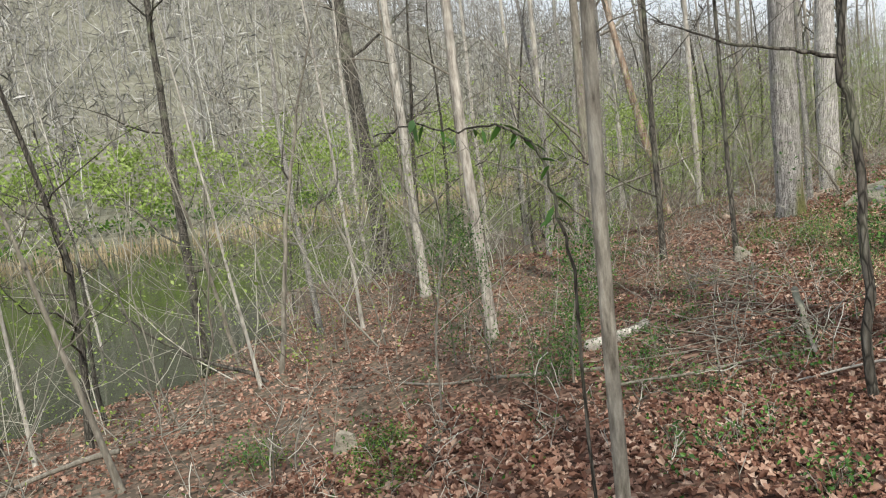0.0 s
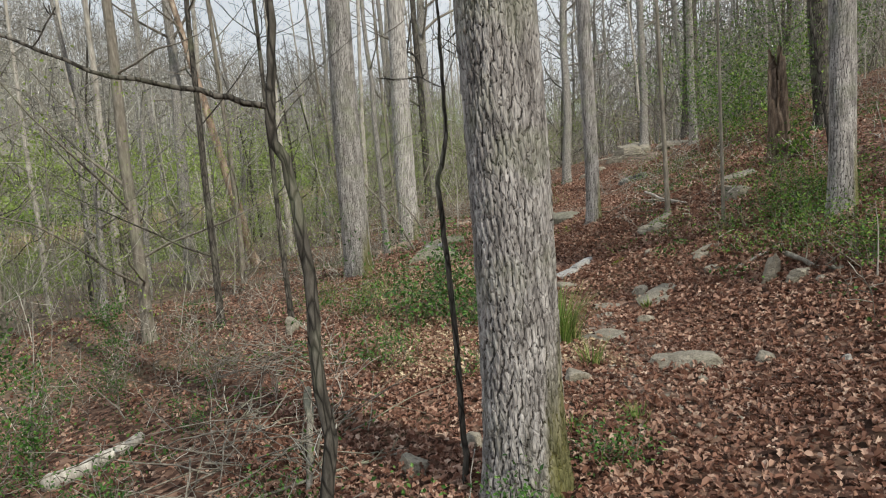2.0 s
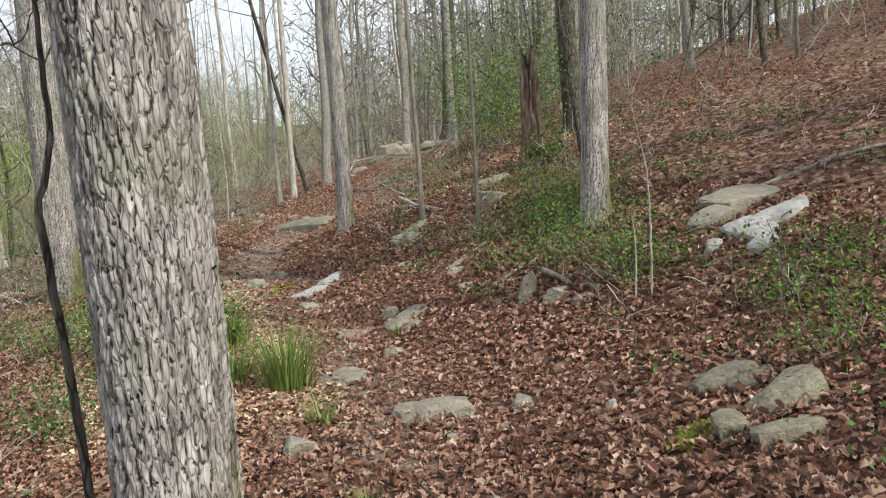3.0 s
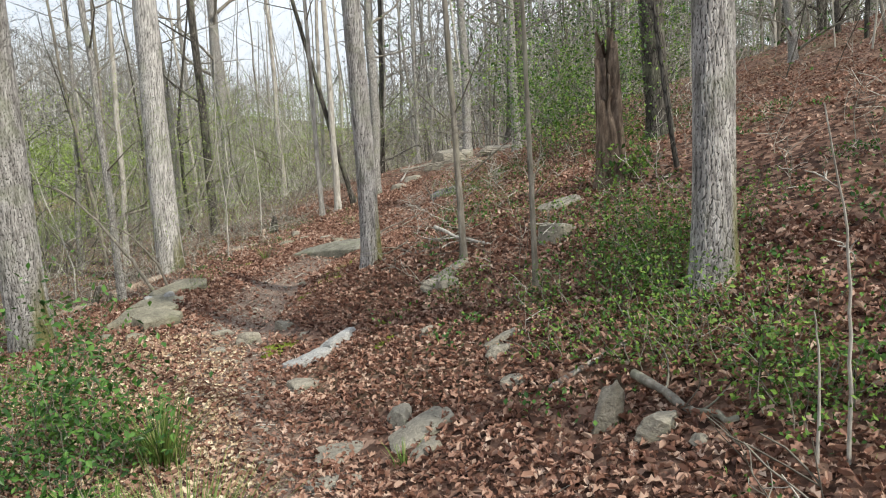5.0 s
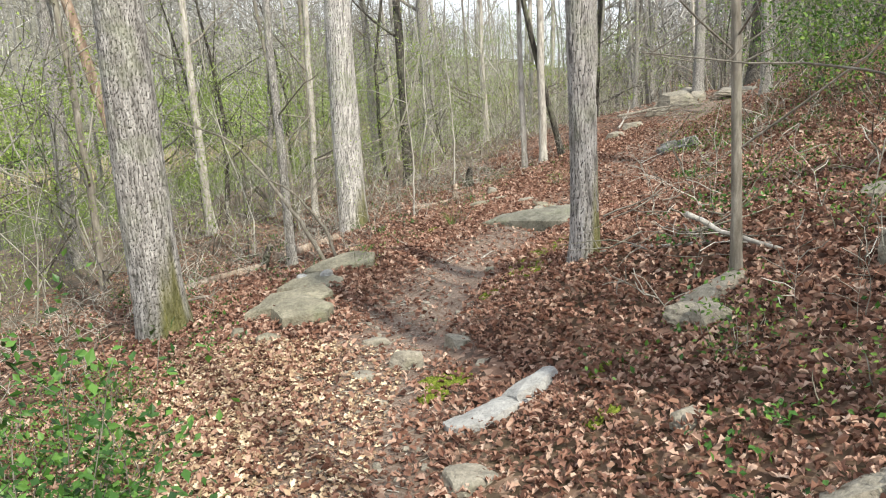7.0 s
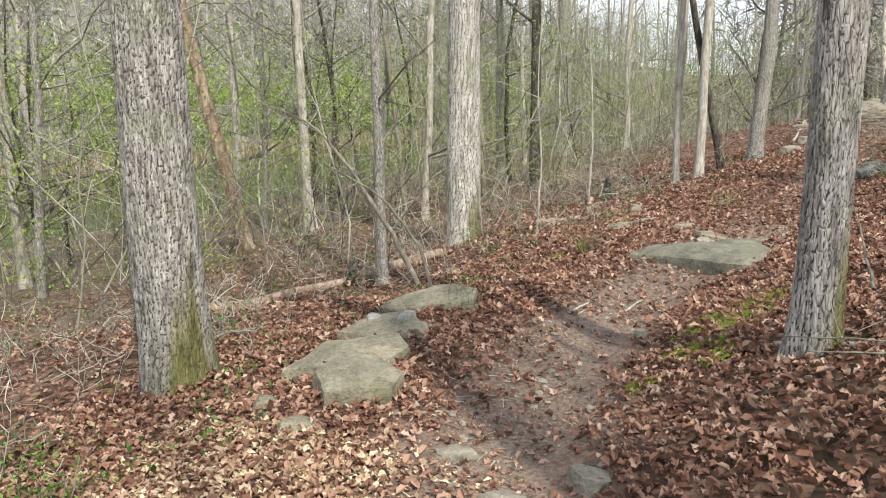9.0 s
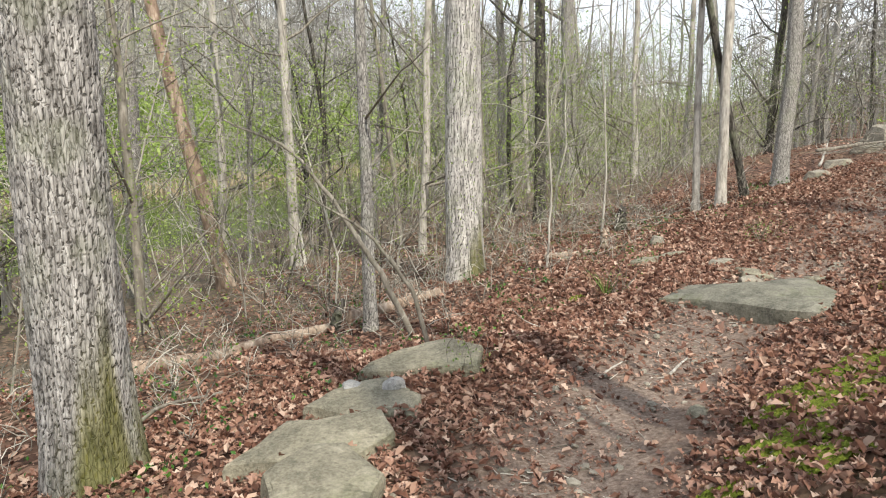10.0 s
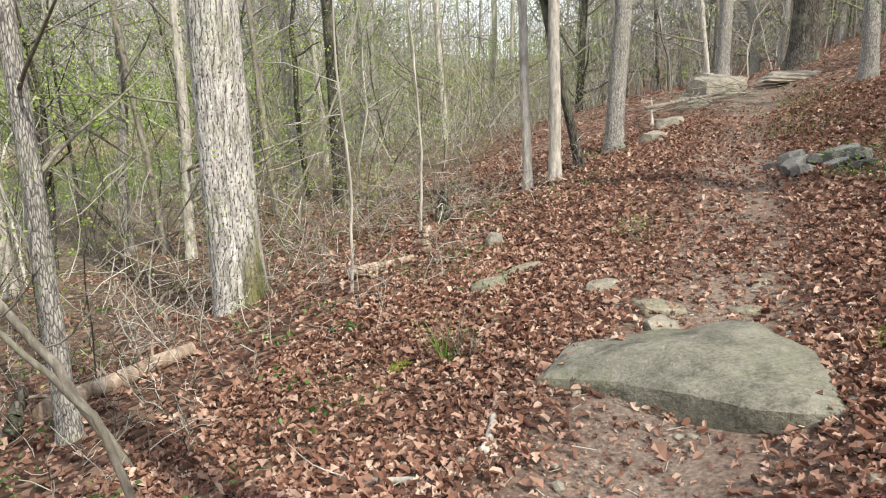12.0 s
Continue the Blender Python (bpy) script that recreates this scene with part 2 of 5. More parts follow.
def from_pv(p, v):
    q = v + curve(p, TR_P, TR_Q)
    return 0.6 * p + 0.8 * q, 0.8 * p - 0.6 * q


def waves(x, y):
    return (np.sin(1.3 * x + 0.7 * y + 1) * np.sin(0.9 * y - 0.4 * x) * 0.5 + np.sin(2.9 * x - 1.7 * y) * np.sin(2.3 * y + 1.1 * x + 2) * 0.28
            + np.sin(5.3 * x + 3.1 * y) * np.sin(4.7 * y - 3.7 * x + 1) * 0.14)


def ground_z(x, y):
    x, y = np.asarray(x, float), np.asarray(y, float)
    p, v = trail_pq(x, y)
    base = curve(p, TR_P, TR_Z)
    off = np.abs(v)
    ls = 0.145 + 0.055 * smooth(10, 17, p)
    left = np.where(v < 0, 1, 0)
    shelf = 0.35 + 0.7 * smooth(11.5, 13, p) * smooth(16.3, 15, p)
    w = np.maximum(0, -v - shelf)
    shore = 12.5 + 4.5 * smooth(11, 18, p) + 0.8 * np.sin(p * 0.57)
    lz = -ls * np.minimum(w, 5) - (2.5 + base * smooth(10, 25, w) - ls * 5) * smooth(3, shore + 3, w)
    lz = lz - 0.9 * smooth(shore, shore + 8, w) + 1.6 * smooth(shore + 22, shore + 34, w)
    lz = lz + 50 * smooth(45, 190, w) * (1 - 0.66 * smooth(90, 240, p)) + 0.05 * np.maximum(0, w - 46)
    r = np.maximum(0, v - 0.3 - 0.5 * smooth(6, 7.5, p) * smooth(13.2, 12, p))
    bank = 0.33 + 0.06 * smooth(8.5, 10, p) * smooth(16, 13.5, p)
    rz = bank * np.minimum(r, 2.2) + 0.27 * np.maximum(0, r - 2.2) - 0.0045 * np.maximum(0, r - 20) ** 2
    rz = np.where(r > 50, bank * 2.2 + 0.27 * 47.8 - 0.0045 * 900, rz)
    return (base + 9.5 * smooth(105, 210, p) + lz * left + rz * (1 - left) + waves(x, y) * (0.03 + 0.05 * smooth(0.5, 2.5, off) + 0.1 * smooth(2, 14, off))
            - 0.04 * np.exp(-(v / 0.45) ** 2))


def gz(x, y):
    return float(ground_z(x, y))


# ---- mesh tools ----
rng = np.random.default_rng(7)


def mesh_of(name, verts, faces, material, smoothed=True):
    """A mesh from arrays; all faces have the same number of corners."""
    verts, faces = np.asarray(verts, np.float32), np.asarray(faces, np.int32)
    me = bpy.data.meshes.new(name)
    me.vertices.add(len(verts))
    me.vertices.foreach_set("co", verts.ravel())
    me.loops.add(faces.size)
    me.loops.foreach_set("vertex_index", faces.ravel())
    me.polygons.add(len(faces))
    me.polygons.foreach_set("loop_start", np.arange(0, faces.size, faces.shape[1], dtype=np.int32))
    me.polygons.foreach_set("use_smooth", np.full(len(faces), smoothed))
    me.update(calc_edges=True)
    me.materials.append(material)
    return me


def part(name, me, parent, label="", kind=""):
    ob = new(name, me)
    ob.parent = parent
    return tagged(ob, label, kind=kind)


def tube(points, radii, sides):
    """Rings along a line, joined by quads."""
    pts, rad = np.asarray(points, float), np.asarray(radii, float)
    tan = np.gradient(pts, axis=0)
    tan /= np.linalg.norm(tan, axis=1)[:, None] + 1e-9
    ref = np.where(np.abs(tan[:, 2:3]) > 0.9, np.array([[1.0, 0, 0]]), np.array([[0, 0, 1.0]]))
    a = np.cross(tan, ref)
    a /= np.linalg.norm(a, axis=1)[:, None]
    b = np.cross(tan, a)
    ang = np.linspace(0, 2 * np.pi, sides, endpoint=False)
    ring = a[:, None] * np.cos(ang)[None, :, None] + b[:, None] * np.sin(ang)[None, :, None]
    verts = (pts[:, None] + ring * rad[:, None, None]).reshape(-1, 3)
    i, j = np.meshgrid(np.arange(len(pts) - 1), np.arange(sides), indexing="ij")
    k = (j + 1) % sides
    faces = np.stack([i * sides + j, i * sides + k, (i + 1) * sides + k, (i + 1) * sides + j], -1).reshape(-1, 4)
    return verts, faces


def joined(pieces):
    vs, fs, n = [], [], 0
    for v, f in pieces:
        vs.append(v)
        fs.append(np.asarray(f) + n)
        n += len(v)
    return np.concatenate(vs), np.concatenate(fs)


def wander(r, start, way, length, steps, wobble, lift=0.0):
    """A crooked line."""
    pts, d = [np.array(start, float)], np.array(way, float)
    d /= np.linalg.norm(d)
    for _ in range(steps):
        d = d + r.normal(0, wobble, 3) + np.array([0, 0, lift])
        d /= np.linalg.norm(d)
        pts.append(pts[-1] + d * length / steps)
    return np.array(pts)


def boughs(r, line, radii, count, lo, hi, length, levels, sides=5, rise=0.5, wobble=0.13, steps=5):
    """Side branches along a stem, with their own twigs."""
    out = []
    for _ in range(count):
        f = r.uniform(lo, hi) * (len(line) - 1)
        i = min(int(f), len(line) - 2)
        at = line[i] + (line[i + 1] - line[i]) * (f - i)
        rad = max(0.003, (radii[i] * 0.45) * r.uniform(0.5, 0.9))
        az = r.uniform(0, 2 * np.pi)
        ln = length * r.uniform(0.5, 1.1) * (1.15 - 0.5 * f / len(line))
        w = wander(r, at, (np.cos(az), np.sin(az), rise * r.uniform(0.4, 1.8)), ln, steps, wobble, 0.05)
        rr = np.linspace(rad, max(0.0025, rad * 0.2), steps + 1)
        out.append(tube(w, rr, sides))
        if levels > 1:
            out += boughs(r, w, rr, 4, 0.25, 0.98, ln * 0.5, levels - 1, max(3, sides - 1), rise, wobble * 1.2, max(3, steps - 1))
    return out


def hashed(a, b):
    h = np.sin(a * 127.1 + b * 311.7) * 43758.5453
    return h - np.floor(h)


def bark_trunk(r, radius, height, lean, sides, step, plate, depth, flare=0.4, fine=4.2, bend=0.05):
    """A trunk with furrowed bark plates, its root flare and an attribute that darkens the furrows' colour."""
    zs = np.concatenate([np.arange(-0.3, fine, step), np.linspace(fine, height, 26)])
    ang = np.linspace(0, 2 * np.pi, sides, endpoint=False)
    z, a = np.meshgrid(zs, ang, indexing="ij")
    rad = radius * (1 - 0.55 * np.clip(z, 0, None) / height)
    lobes = 1 + 0.25 * np.sin(a * 3 + r.uniform(0, 6)) + 0.2 * np.sin(a * 5 + r.uniform(0, 6))
    rad = rad * (1 + flare * np.exp(-np.clip(z + 0.1, 0, None) / 0.22) * lobes + 0.03 * np.sin(2 * a + z * 1.3) + 0.025 * np.sin(3 * a - z * 2.1))
    u = a * radius / plate[0] + 0.22 * np.sin(z / plate[1] * 1.3 + a * 4) + 0.5 * np.sin(z / plate[1] * 0.37 + 2 * a) + 0.10 * np.sin(z / plate[1] * 5.1 + a * 9) + 0.05 * np.sin(z / plate[1] * 11.3 + a * 23)
    n = max(6, round(2 * math.pi * radius / plate[0]))
    u = u * n / (2 * np.pi * radius / plate[0])
    col = np.floor(u)
    w = z / plate[1] + 5 * hashed(col % n, 1.0) + 0.35 * np.sin(u * 2.1 + z * 9) + 0.15 * np.sin(u * 7.3 + z * 23)
    row = np.floor(w)
    du, dv = np.minimum(u - col, 1 - u + col), np.minimum(w - row, 1 - w + row)
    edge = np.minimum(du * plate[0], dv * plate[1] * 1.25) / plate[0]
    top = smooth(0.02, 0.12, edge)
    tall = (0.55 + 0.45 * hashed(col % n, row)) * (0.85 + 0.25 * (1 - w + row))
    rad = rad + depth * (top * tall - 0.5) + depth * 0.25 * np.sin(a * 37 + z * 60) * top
    cx = lean[0] * z + bend * np.sin(z * 0.55 + r.uniform(0, 6)) * np.clip(z, 0, 3) / 3
    cy = lean[1] * z + bend * np.sin(z * 0.5 + r.uniform(0, 6)) * np.clip(z, 0, 3) / 3
    verts = np.stack([cx + rad * np.cos(a), cy + rad * np.sin(a), z], -1).reshape(-1, 3)
    i, j = np.meshgrid(np.arange(len(zs) - 1), np.arange(sides), indexing="ij")
    k = (j + 1) % sides
    faces = np.stack([i * sides + j, i * sides + k, (i + 1) * sides + k, (i + 1) * sides + j], -1).reshape(-1, 4)
    axis = np.stack([cx[:, 0], cy[:, 0], zs], -1)
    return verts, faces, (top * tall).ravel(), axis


# ---- the ground and the pond ----
def sheet_axis(mid, n, a, reach):
    u = np.linspace(-1, 1, n)
    k = np.arcsinh(reach / a)
    return mid + a * np.sinh(k * u)


def build_ground():
    xs, ys = sheet_axis(6, 310, 14, 700), sheet_axis(10, 310, 14, 700)
    x, y = np.meshgrid(xs, ys, indexing="ij")
    z = ground_z(x, y)
    p, v = trail_pq(x, y)
    near = np.exp(-((x - 7) ** 2 + (y - 10) ** 2) / 400)
    z = z + near * 0.012 * np.sin(x * 17 + y * 5) * np.sin(y * 19 - x * 7)
    n = len(xs)
    i, j = np.meshgrid(np.arange(n - 1), np.arange(n - 1), indexing="ij")
    f = np.stack([i * n + j, (i + 1) * n + j, (i + 1) * n + j + 1, i * n + j + 1], -1).reshape(-1, 4)
    me = mesh_of("ground", np.stack([x, y, z], -1).reshape(-1, 3), f, M_GROUND)
    dirt = np.exp(-(v / 0.5) ** 4) * smooth(6, 8, p) * smooth(34, 26, p)
    me.attributes.new("beyond", "FLOAT", "POINT").data.foreach_set("value", np.maximum(smooth(-33, -38, v), 0.35 * smooth(-4.0, -7.0, v)).ravel().astype(np.float32))
    me.attributes.new("worn", "FLOAT", "POINT").data.foreach_set("value", dirt.ravel().astype(np.float32))
    return tagged(new("ground", me), "wooded slope covered in brown oak leaf litter", "ground", kind="structure")


build_ground()
px, py = from_pv(np.array([-60.0, 170, 170, -60]), np.array([-10.0, -10, -55, -55]))
tagged(new("water", mesh_of("water", np.stack([px, py, np.full(4, WATER)], -1), [[0, 1, 2, 3]], M_WATER)), "still dark green pond below the slope", "pond", kind="structure")


# ---- rocks ----
def rock_mesh(name, w, d, h, seed, material):
    """A block chipped by planes, with worn edges, sunk a little into the ground."""
    r = np.random.default_rng(seed)
    bm = bmesh.new()
    bmesh.ops.create_icosphere(bm, subdivisions=4 if w > 0.18 else 3, radius=1.0)
    v = np.array([p.co[:] for p in bm.verts])
    for _ in range(13):
        n = r.normal(0, 1, 3)
        n[2] = abs(n[2]) * 0.35
        n /= np.linalg.norm(n)
        c = r.uniform(0.5, 0.85)
        over = np.maximum(0, v @ n - c)
        v = v - over[:, None] * n * 0.985
    top = r.uniform(0.5, 0.85)
    tilt = r.normal(0, 0.24, 2)
    lid = top + v[:, 0] * tilt[0] + v[:, 1] * tilt[1]
    v[:, 2] = np.where(v[:, 2] > lid, lid + (v[:, 2] - lid) * 0.05, v[:, 2])
    k = r.uniform(0, 9, 3)
    bumps = 0.03 * np.sin(v[:, 0] * 5 + k[0]) * np.sin(v[:, 1] * 6 + k[1]) + 0.02 * np.sin(v[:, 2] * 11 + v[:, 0] * 9 + k[2]) + 0.018 * np.sin(v[:, 1] * 23 + v[:, 0] * 19)
    v = v * (1 + bumps[:, None])
    v = v / np.abs(v).max(axis=0) * np.array([w / 2, d / 2, h * 0.75])
    f = [[q.index for q in p.verts] for p in bm.faces]
    bm.free()
    me = mesh_of(name, v, f, material)
    me.set_sharp_from_angle(angle=radians(24))
    return me


ROCK_SEED = [100]


def rocks(rows, label, material, group, up=0.0):
    for x, y, w, d, h, turn in rows:
        ROCK_SEED[0] += 1
        ob = new("rock", rock_mesh("rock", w * 1.12, d * 1.5, h * 1.15, ROCK_SEED[0], material))
        ob.matrix_world = pose(x, y, gz(x, y) + h * 0.12 + up, 0, 0, turn + (ROCK_SEED[0] * 37) % 24 - 12)
        tagged(ob, label, "rock", group)


rocks(((6.43, 11.31, 0.22, 0.11, 0.06, -18), (6.51, 10.79, 0.26, 0.16, 0.14, -18), (6.90, 10.84, 0.24, 0.19, 0.14, -18), (6.21, 10.69, 0.19, 0.15, 0.06, -18),
       (6.89, 10.35, 0.18, 0.13, 0.07, -18), (7.04, 8.60, 0.16, 0.13, 0.07, -18), (7.77, 9.42, 0.37, 0.19, 0.09, -18), (6.22, 7.73, 0.14, 0.11, 0.10, -32),
       (6.28, 7.82, 0.17, 0.12, 0.09, -32), (6.26, 9.11, 0.29, 0.18, 0.07, -32)),
      "weathered tan sandstone rock beside the trail", M_STONE, "trail rocks")
rocks(((6.54, 6.16, 0.21, 0.13, 0.10, -32), (6.89, 7.62, 0.23, 0.14, 0.07, -32), (6.66, 7.26, 0.13, 0.11, 0.07, -32),
       (7.71, 9.27, 0.29, 0.21, 0.15, -32), (8.43, 8.71, 0.29, 0.20, 0.17, -32), (6.51, 5.93, 0.09, 0.07, 0.06, -32)),
      "grey sandstone rock half buried in leaves on the bank", M_STONE, "bank rocks")
rocks(((5.06, 5.74, 0.54, 0.26, 0.10, -41), (5.34, 5.38, 0.14, 0.11, 0.07, -41), (4.22, 5.88, 0.20, 0.16, 0.10, -41), 
       (5.14, 6.79, 0.30, 0.18, 0.06, -41), (5.60, 6.91, 0.18, 0.14, 0.09, -41), (4.84, 5.40, 0.10, 0.08, 0.06, -41), (5.63, 5.13, 0.08, 0.06, 0.06, -41)),
      "smooth grey-tan stone set in the leafy trail", M_STONE, "trail rocks")
rocks(((7.12, 5.26, 0.13, 0.10, 0.09, -41), (4.6, 3.2, 0.5, 0.34, 0.1, -30), (5.36, 4.8, 0.09, 0.06, 0.08, 15)),
      "bleached whitish rock lying on brown leaves", M_WHITE_STONE, "white rocks")
rocks(((5.58, 12.13, 0.16, 0.13, 0.09, -11),
       (5.76, 11.69, 0.21, 0.15, 0.08, -11), (7.82, 12.34, 0.12, 0.10, 0.06, -11)),
      "small tan rock on the trail's outer edge", M_TAN_STONE, "edge rocks")
rocks(((6.28, 13.12, 0.16, 0.08, 0.07, -11), (6.48, 13.06, 0.14, 0.07, 0.06, -11)), "small white stone on a larger rock", M_WHITE_STONE, "white rocks", 0.07)
rocks(((9.67, 15.27, 0.25, 0.15, 0.08, -25), (9.45, 14.55, 0.22, 0.13, 0.07, -25),
       (10.12, 17.47, 0.20, 0.14, 0.12, -25), (10.35, 14.71, 0.13, 0.09, 0.06, -25)),
      "grey stone lying in leaves beside the trail", M_STONE, "trail rocks")
rocks(((17.3, 22.2, 1.0, 0.6, 0.45, -25), (18.1, 22.6, 0.5, 0.4, 0.28, -25), (15.00, 20.79, 0.59, 0.35, 0.23, -25), (14.11, 20.15, 0.47, 0.28, 0.19, -25),
       (19.0, 21.9, 1.40, 0.84, 0.16, -25), (16.4, 21.9, 0.62, 0.43, 0.25, -25), (19.68, 24.92, 1.0, 0.70, 0.4, -12)),
      "grey boulder where the trail climbs ahead", M_STONE, "far rocks")
rocks(((3.38, 10.3, 0.24, 0.17, 0.22, -12), (2.92, 5.45, 0.18, 0.14, 0.11, -12), (3.25, 5.45, 0.14, 0.11, 0.11, -12), (4.94, 5.88, 0.23, 0.14, 0.09, -12), (-1.04, 5.96, 0.2, 0.13, 0.26, 3)),
      "small grey stone on the leafy downhill side", M_STONE, "slope rocks")


def standing_stone():
    ob = new("rock", rock_mesh("rock", 0.16, 0.11, 0.32, 904, M_STONE))
    ob.matrix_world = pose(6.5, 6.42, gz(6.5, 6.42) + 0.06, 6, 8, -30)
    tagged(ob, "narrow upright tan stone standing in leaves", "rock", "bank rocks")


standing_stone()


def slab_mesh(rim, rise, slope, dome, bevel, seed, material, low=-0.2, under=1.02):
    """A flat-topped broken stone with the given outline, a sloping top and worn edges."""
    bm = bmesh.new()
    n = len(rim)
    top = [bm.verts.new((x, y, rise + slope[0] * x + slope[1] * y)) for x, y in rim]
    foot = [bm.verts.new((x * under, y * under, low)) for x, y in rim]
    mid = bm.verts.new((sum(x for x, y in rim) / n, sum(y for x, y in rim) / n, rise + dome))
    for i in range(n):
        j = (i + 1) % n
        bm.faces.new((top[i], top[j], mid))
        bm.faces.new((top[i], foot[i], foot[j], top[j]))
    bmesh.ops.recalc_face_normals(bm, faces=bm.faces[:])
    edge = [e for e in bm.edges if all(v in top for v in e.verts)]
    bmesh.ops.bevel(bm, geom=edge, offset=bevel, segments=2, profile=0.6, affect="EDGES")
    bmesh.ops.triangulate(bm, faces=bm.faces[:])
    bmesh.ops.subdivide_edges(bm, edges=bm.edges[:], cuts=3, use_grid_fill=True)
    size = max(abs(c) for q in rim for c in q)
    shift = Vector((seed * 3.7, seed * 1.9, 0))
    for v in bm.verts:
        q = v.co / size
        a = noise.fractal(q * 1.6 + shift, 1.0, 2.0, 5)
        ledge = 0.05 * size * (1 if noise.noise(q * 1.3 + shift * 2) > 0.12 else 0)
        v.co += Vector((a * 0.045, noise.noise(q * 3 + shift) * 0.05, a * 0.03)) * size
        if v.co.z > rise * 0.3:
            v.co.z -= ledge * 0.5
    bmesh.ops.triangulate(bm, faces=bm.faces[:])
    me = bpy.data.meshes.new("slab")
    bm.to_mesh(me)
    bm.free()
    me.materials.append(material)
    for p in me.polygons:
        p.use_smooth = True
    me.set_sharp_from_angle(angle=radians(28))
    return me


def trail_slab():
    """The broad flat boulder that lies across the trail."""
    rim = ((-0.50, 0.41), (-0.17, 0.65), (0.23, 0.60), (0.60, 0.30), (0.50, -0.21), (0.12, -0.69), (-0.10, -0.45), (-0.20, -0.20), (-0.30, 0.10))
    ob = new("boulder_slab", slab_mesh(rim, 0.085, (0.09, -0.06), 0.08, 0.035, 3, M_SLAB, -0.3, 0.84))
    ob.matrix_world = pose(9.1, 13.95, 0.10)
    tagged(ob, "broad flat grey-green boulder lying across the trail", "boulder")


def edge_slabs():
    """The broken tan blocks in a row on the trail's outer edge."""
    for i, (x, y, rise, slope, rim) in enumerate((
            (6.70, 13.48, 0.10, (0.16, 0.08), ((-0.38, -0.02), (-0.05, -0.13), (0.28, -0.27), (0.35, -0.04), (0.22, 0.2), (-0.1, 0.2), (-0.3, 0.1))),
            (6.30, 12.95, 0.08, (0.05, 0.15), ((-0.29, 0.04), (0.0, -0.15), (0.25, -0.2), (0.3, 0.0), (0.15, 0.24), (-0.12, 0.2))),
            (6.05, 12.60, 0.09, (0.10, 0.10), ((-0.40, -0.14), (-0.1, -0.2), (0.2, -0.22), (0.36, -0.1), (0.33, 0.14), (0.02, 0.15), (-0.12, 0.2))),
            (6.08, 12.15, 0.13, (0.0, 0.06), ((-0.25, 0.0), (-0.2, -0.27), (0.15, -0.3), (0.23, -0.1), (0.1, 0.2), (-0.06, 0.22))))):
        ob = new("rock", slab_mesh(rim, rise, slope, 0.02, 0.028, 20 + i, M_TAN_STONE))
        ob.matrix_world = pose(x, y, gz(x, y) - 0.015)
        tagged(ob, "angular olive-tan sandstone block on the trail's outer edge", "rock", "edge rocks")


def stone_pile():
    """Thin grey slabs heaped beside the trail further up."""
    r = np.random.default_rng(77)
    for i in range(12):
        x, y = 12.7 + r.uniform(0, 0.55), 17.1 - 0.11 * i + r.uniform(-0.08, 0.08)
        w, d = r.uniform(0.10, 0.21), r.uniform(0.06, 0.11)
        rim = [(w * np.cos(a + r.uniform(-0.25, 0.25)) * r.uniform(0.8, 1.1), d * np.sin(a) * r.uniform(0.8, 1.1)) for a in (0.2, 1.2, 2.2, 3.3, 4.2, 5.3)]
        ob = new("rock", slab_mesh(rim, 0.035, (0, 0), 0.01, 0.012, 50 + i, M_GREY_STONE, -0.05))
        ob.matrix_world = pose(x, y, gz(x, y) + 0.03 + (0.07 if i % 3 == 1 else 0.0), r.uniform(-22, 12), r.uniform(-18, 18), r.uniform(-70, 20))
        tagged(ob, "thin dark grey stone slab in a heap beside the trail", "rock", "heaped stones")


def flat_slabs(rows, label, material, group):
    """Broken flat stones: place, turn, tilt, height above ground, half length, half width, and a seed for the outline."""
    for x, y, turn, tip, rise, a, b, seed in rows:
        r = np.random.default_rng(seed)
        n = 8
        rim = [(a * np.cos(t) * k / max(abs(np.cos(t)), abs(np.sin(t))) ** 0.6, b * np.sin(t) * k / max(abs(np.cos(t)), abs(np.sin(t))) ** 0.6)
               for t, k in ((2 * np.pi * (i + r.uniform(-0.3, 0.3)) / n, r.uniform(0.78, 1.05)) for i in range(n))]
        ob = new("rock", slab_mesh(rim, rise, (r.normal(0, 0.08), r.normal(0, 0.08)), 0.015, min(0.03, b * 0.18), seed, material, -0.12))
        lie = Vector((0, 0, 1)).rotation_difference(Vector((gz(x - 0.1, y) - gz(x + 0.1, y), gz(x, y - 0.1) - gz(x, y + 0.1), 0.2))).to_matrix().to_4x4()
        ob.matrix_world = Matrix.Translation((x, y, gz(x, y) - 0.45 * rise)) @ lie @ pose(0, 0, 0, tip, 0, turn)
        tagged(ob, label, "rock", group)


flat_slabs(((7.55, 5.03, -14, -3, 0.15, 0.37, 0.10, 211), (7.33, 5.10, 60, -8, 0.12, 0.22, 0.13, 212), (7.15, 4.93, -30, -4, 0.09, 0.12, 0.08, 218)),
           "bleached whitish slab lying on brown leaves", M_WHITE_STONE, "white rocks")
flat_slabs(((7.95, 5.55, -25, -4, 0.17, 0.34, 0.22, 213), (7.55, 5.55, -30, -4, 0.13, 0.18, 0.15, 214)), "tan boulder behind the whitish slabs", M_STONE, "bank rocks")
flat_slabs(((6.61, 9.67, 10, 0, 0.11, 0.30, 0.10, 215), (6.92, 9.73, 14, 0, 0.12, 0.19, 0.09, 216)), "long pale broken slab beside the trail", M_WHITE_STONE, "white rocks")
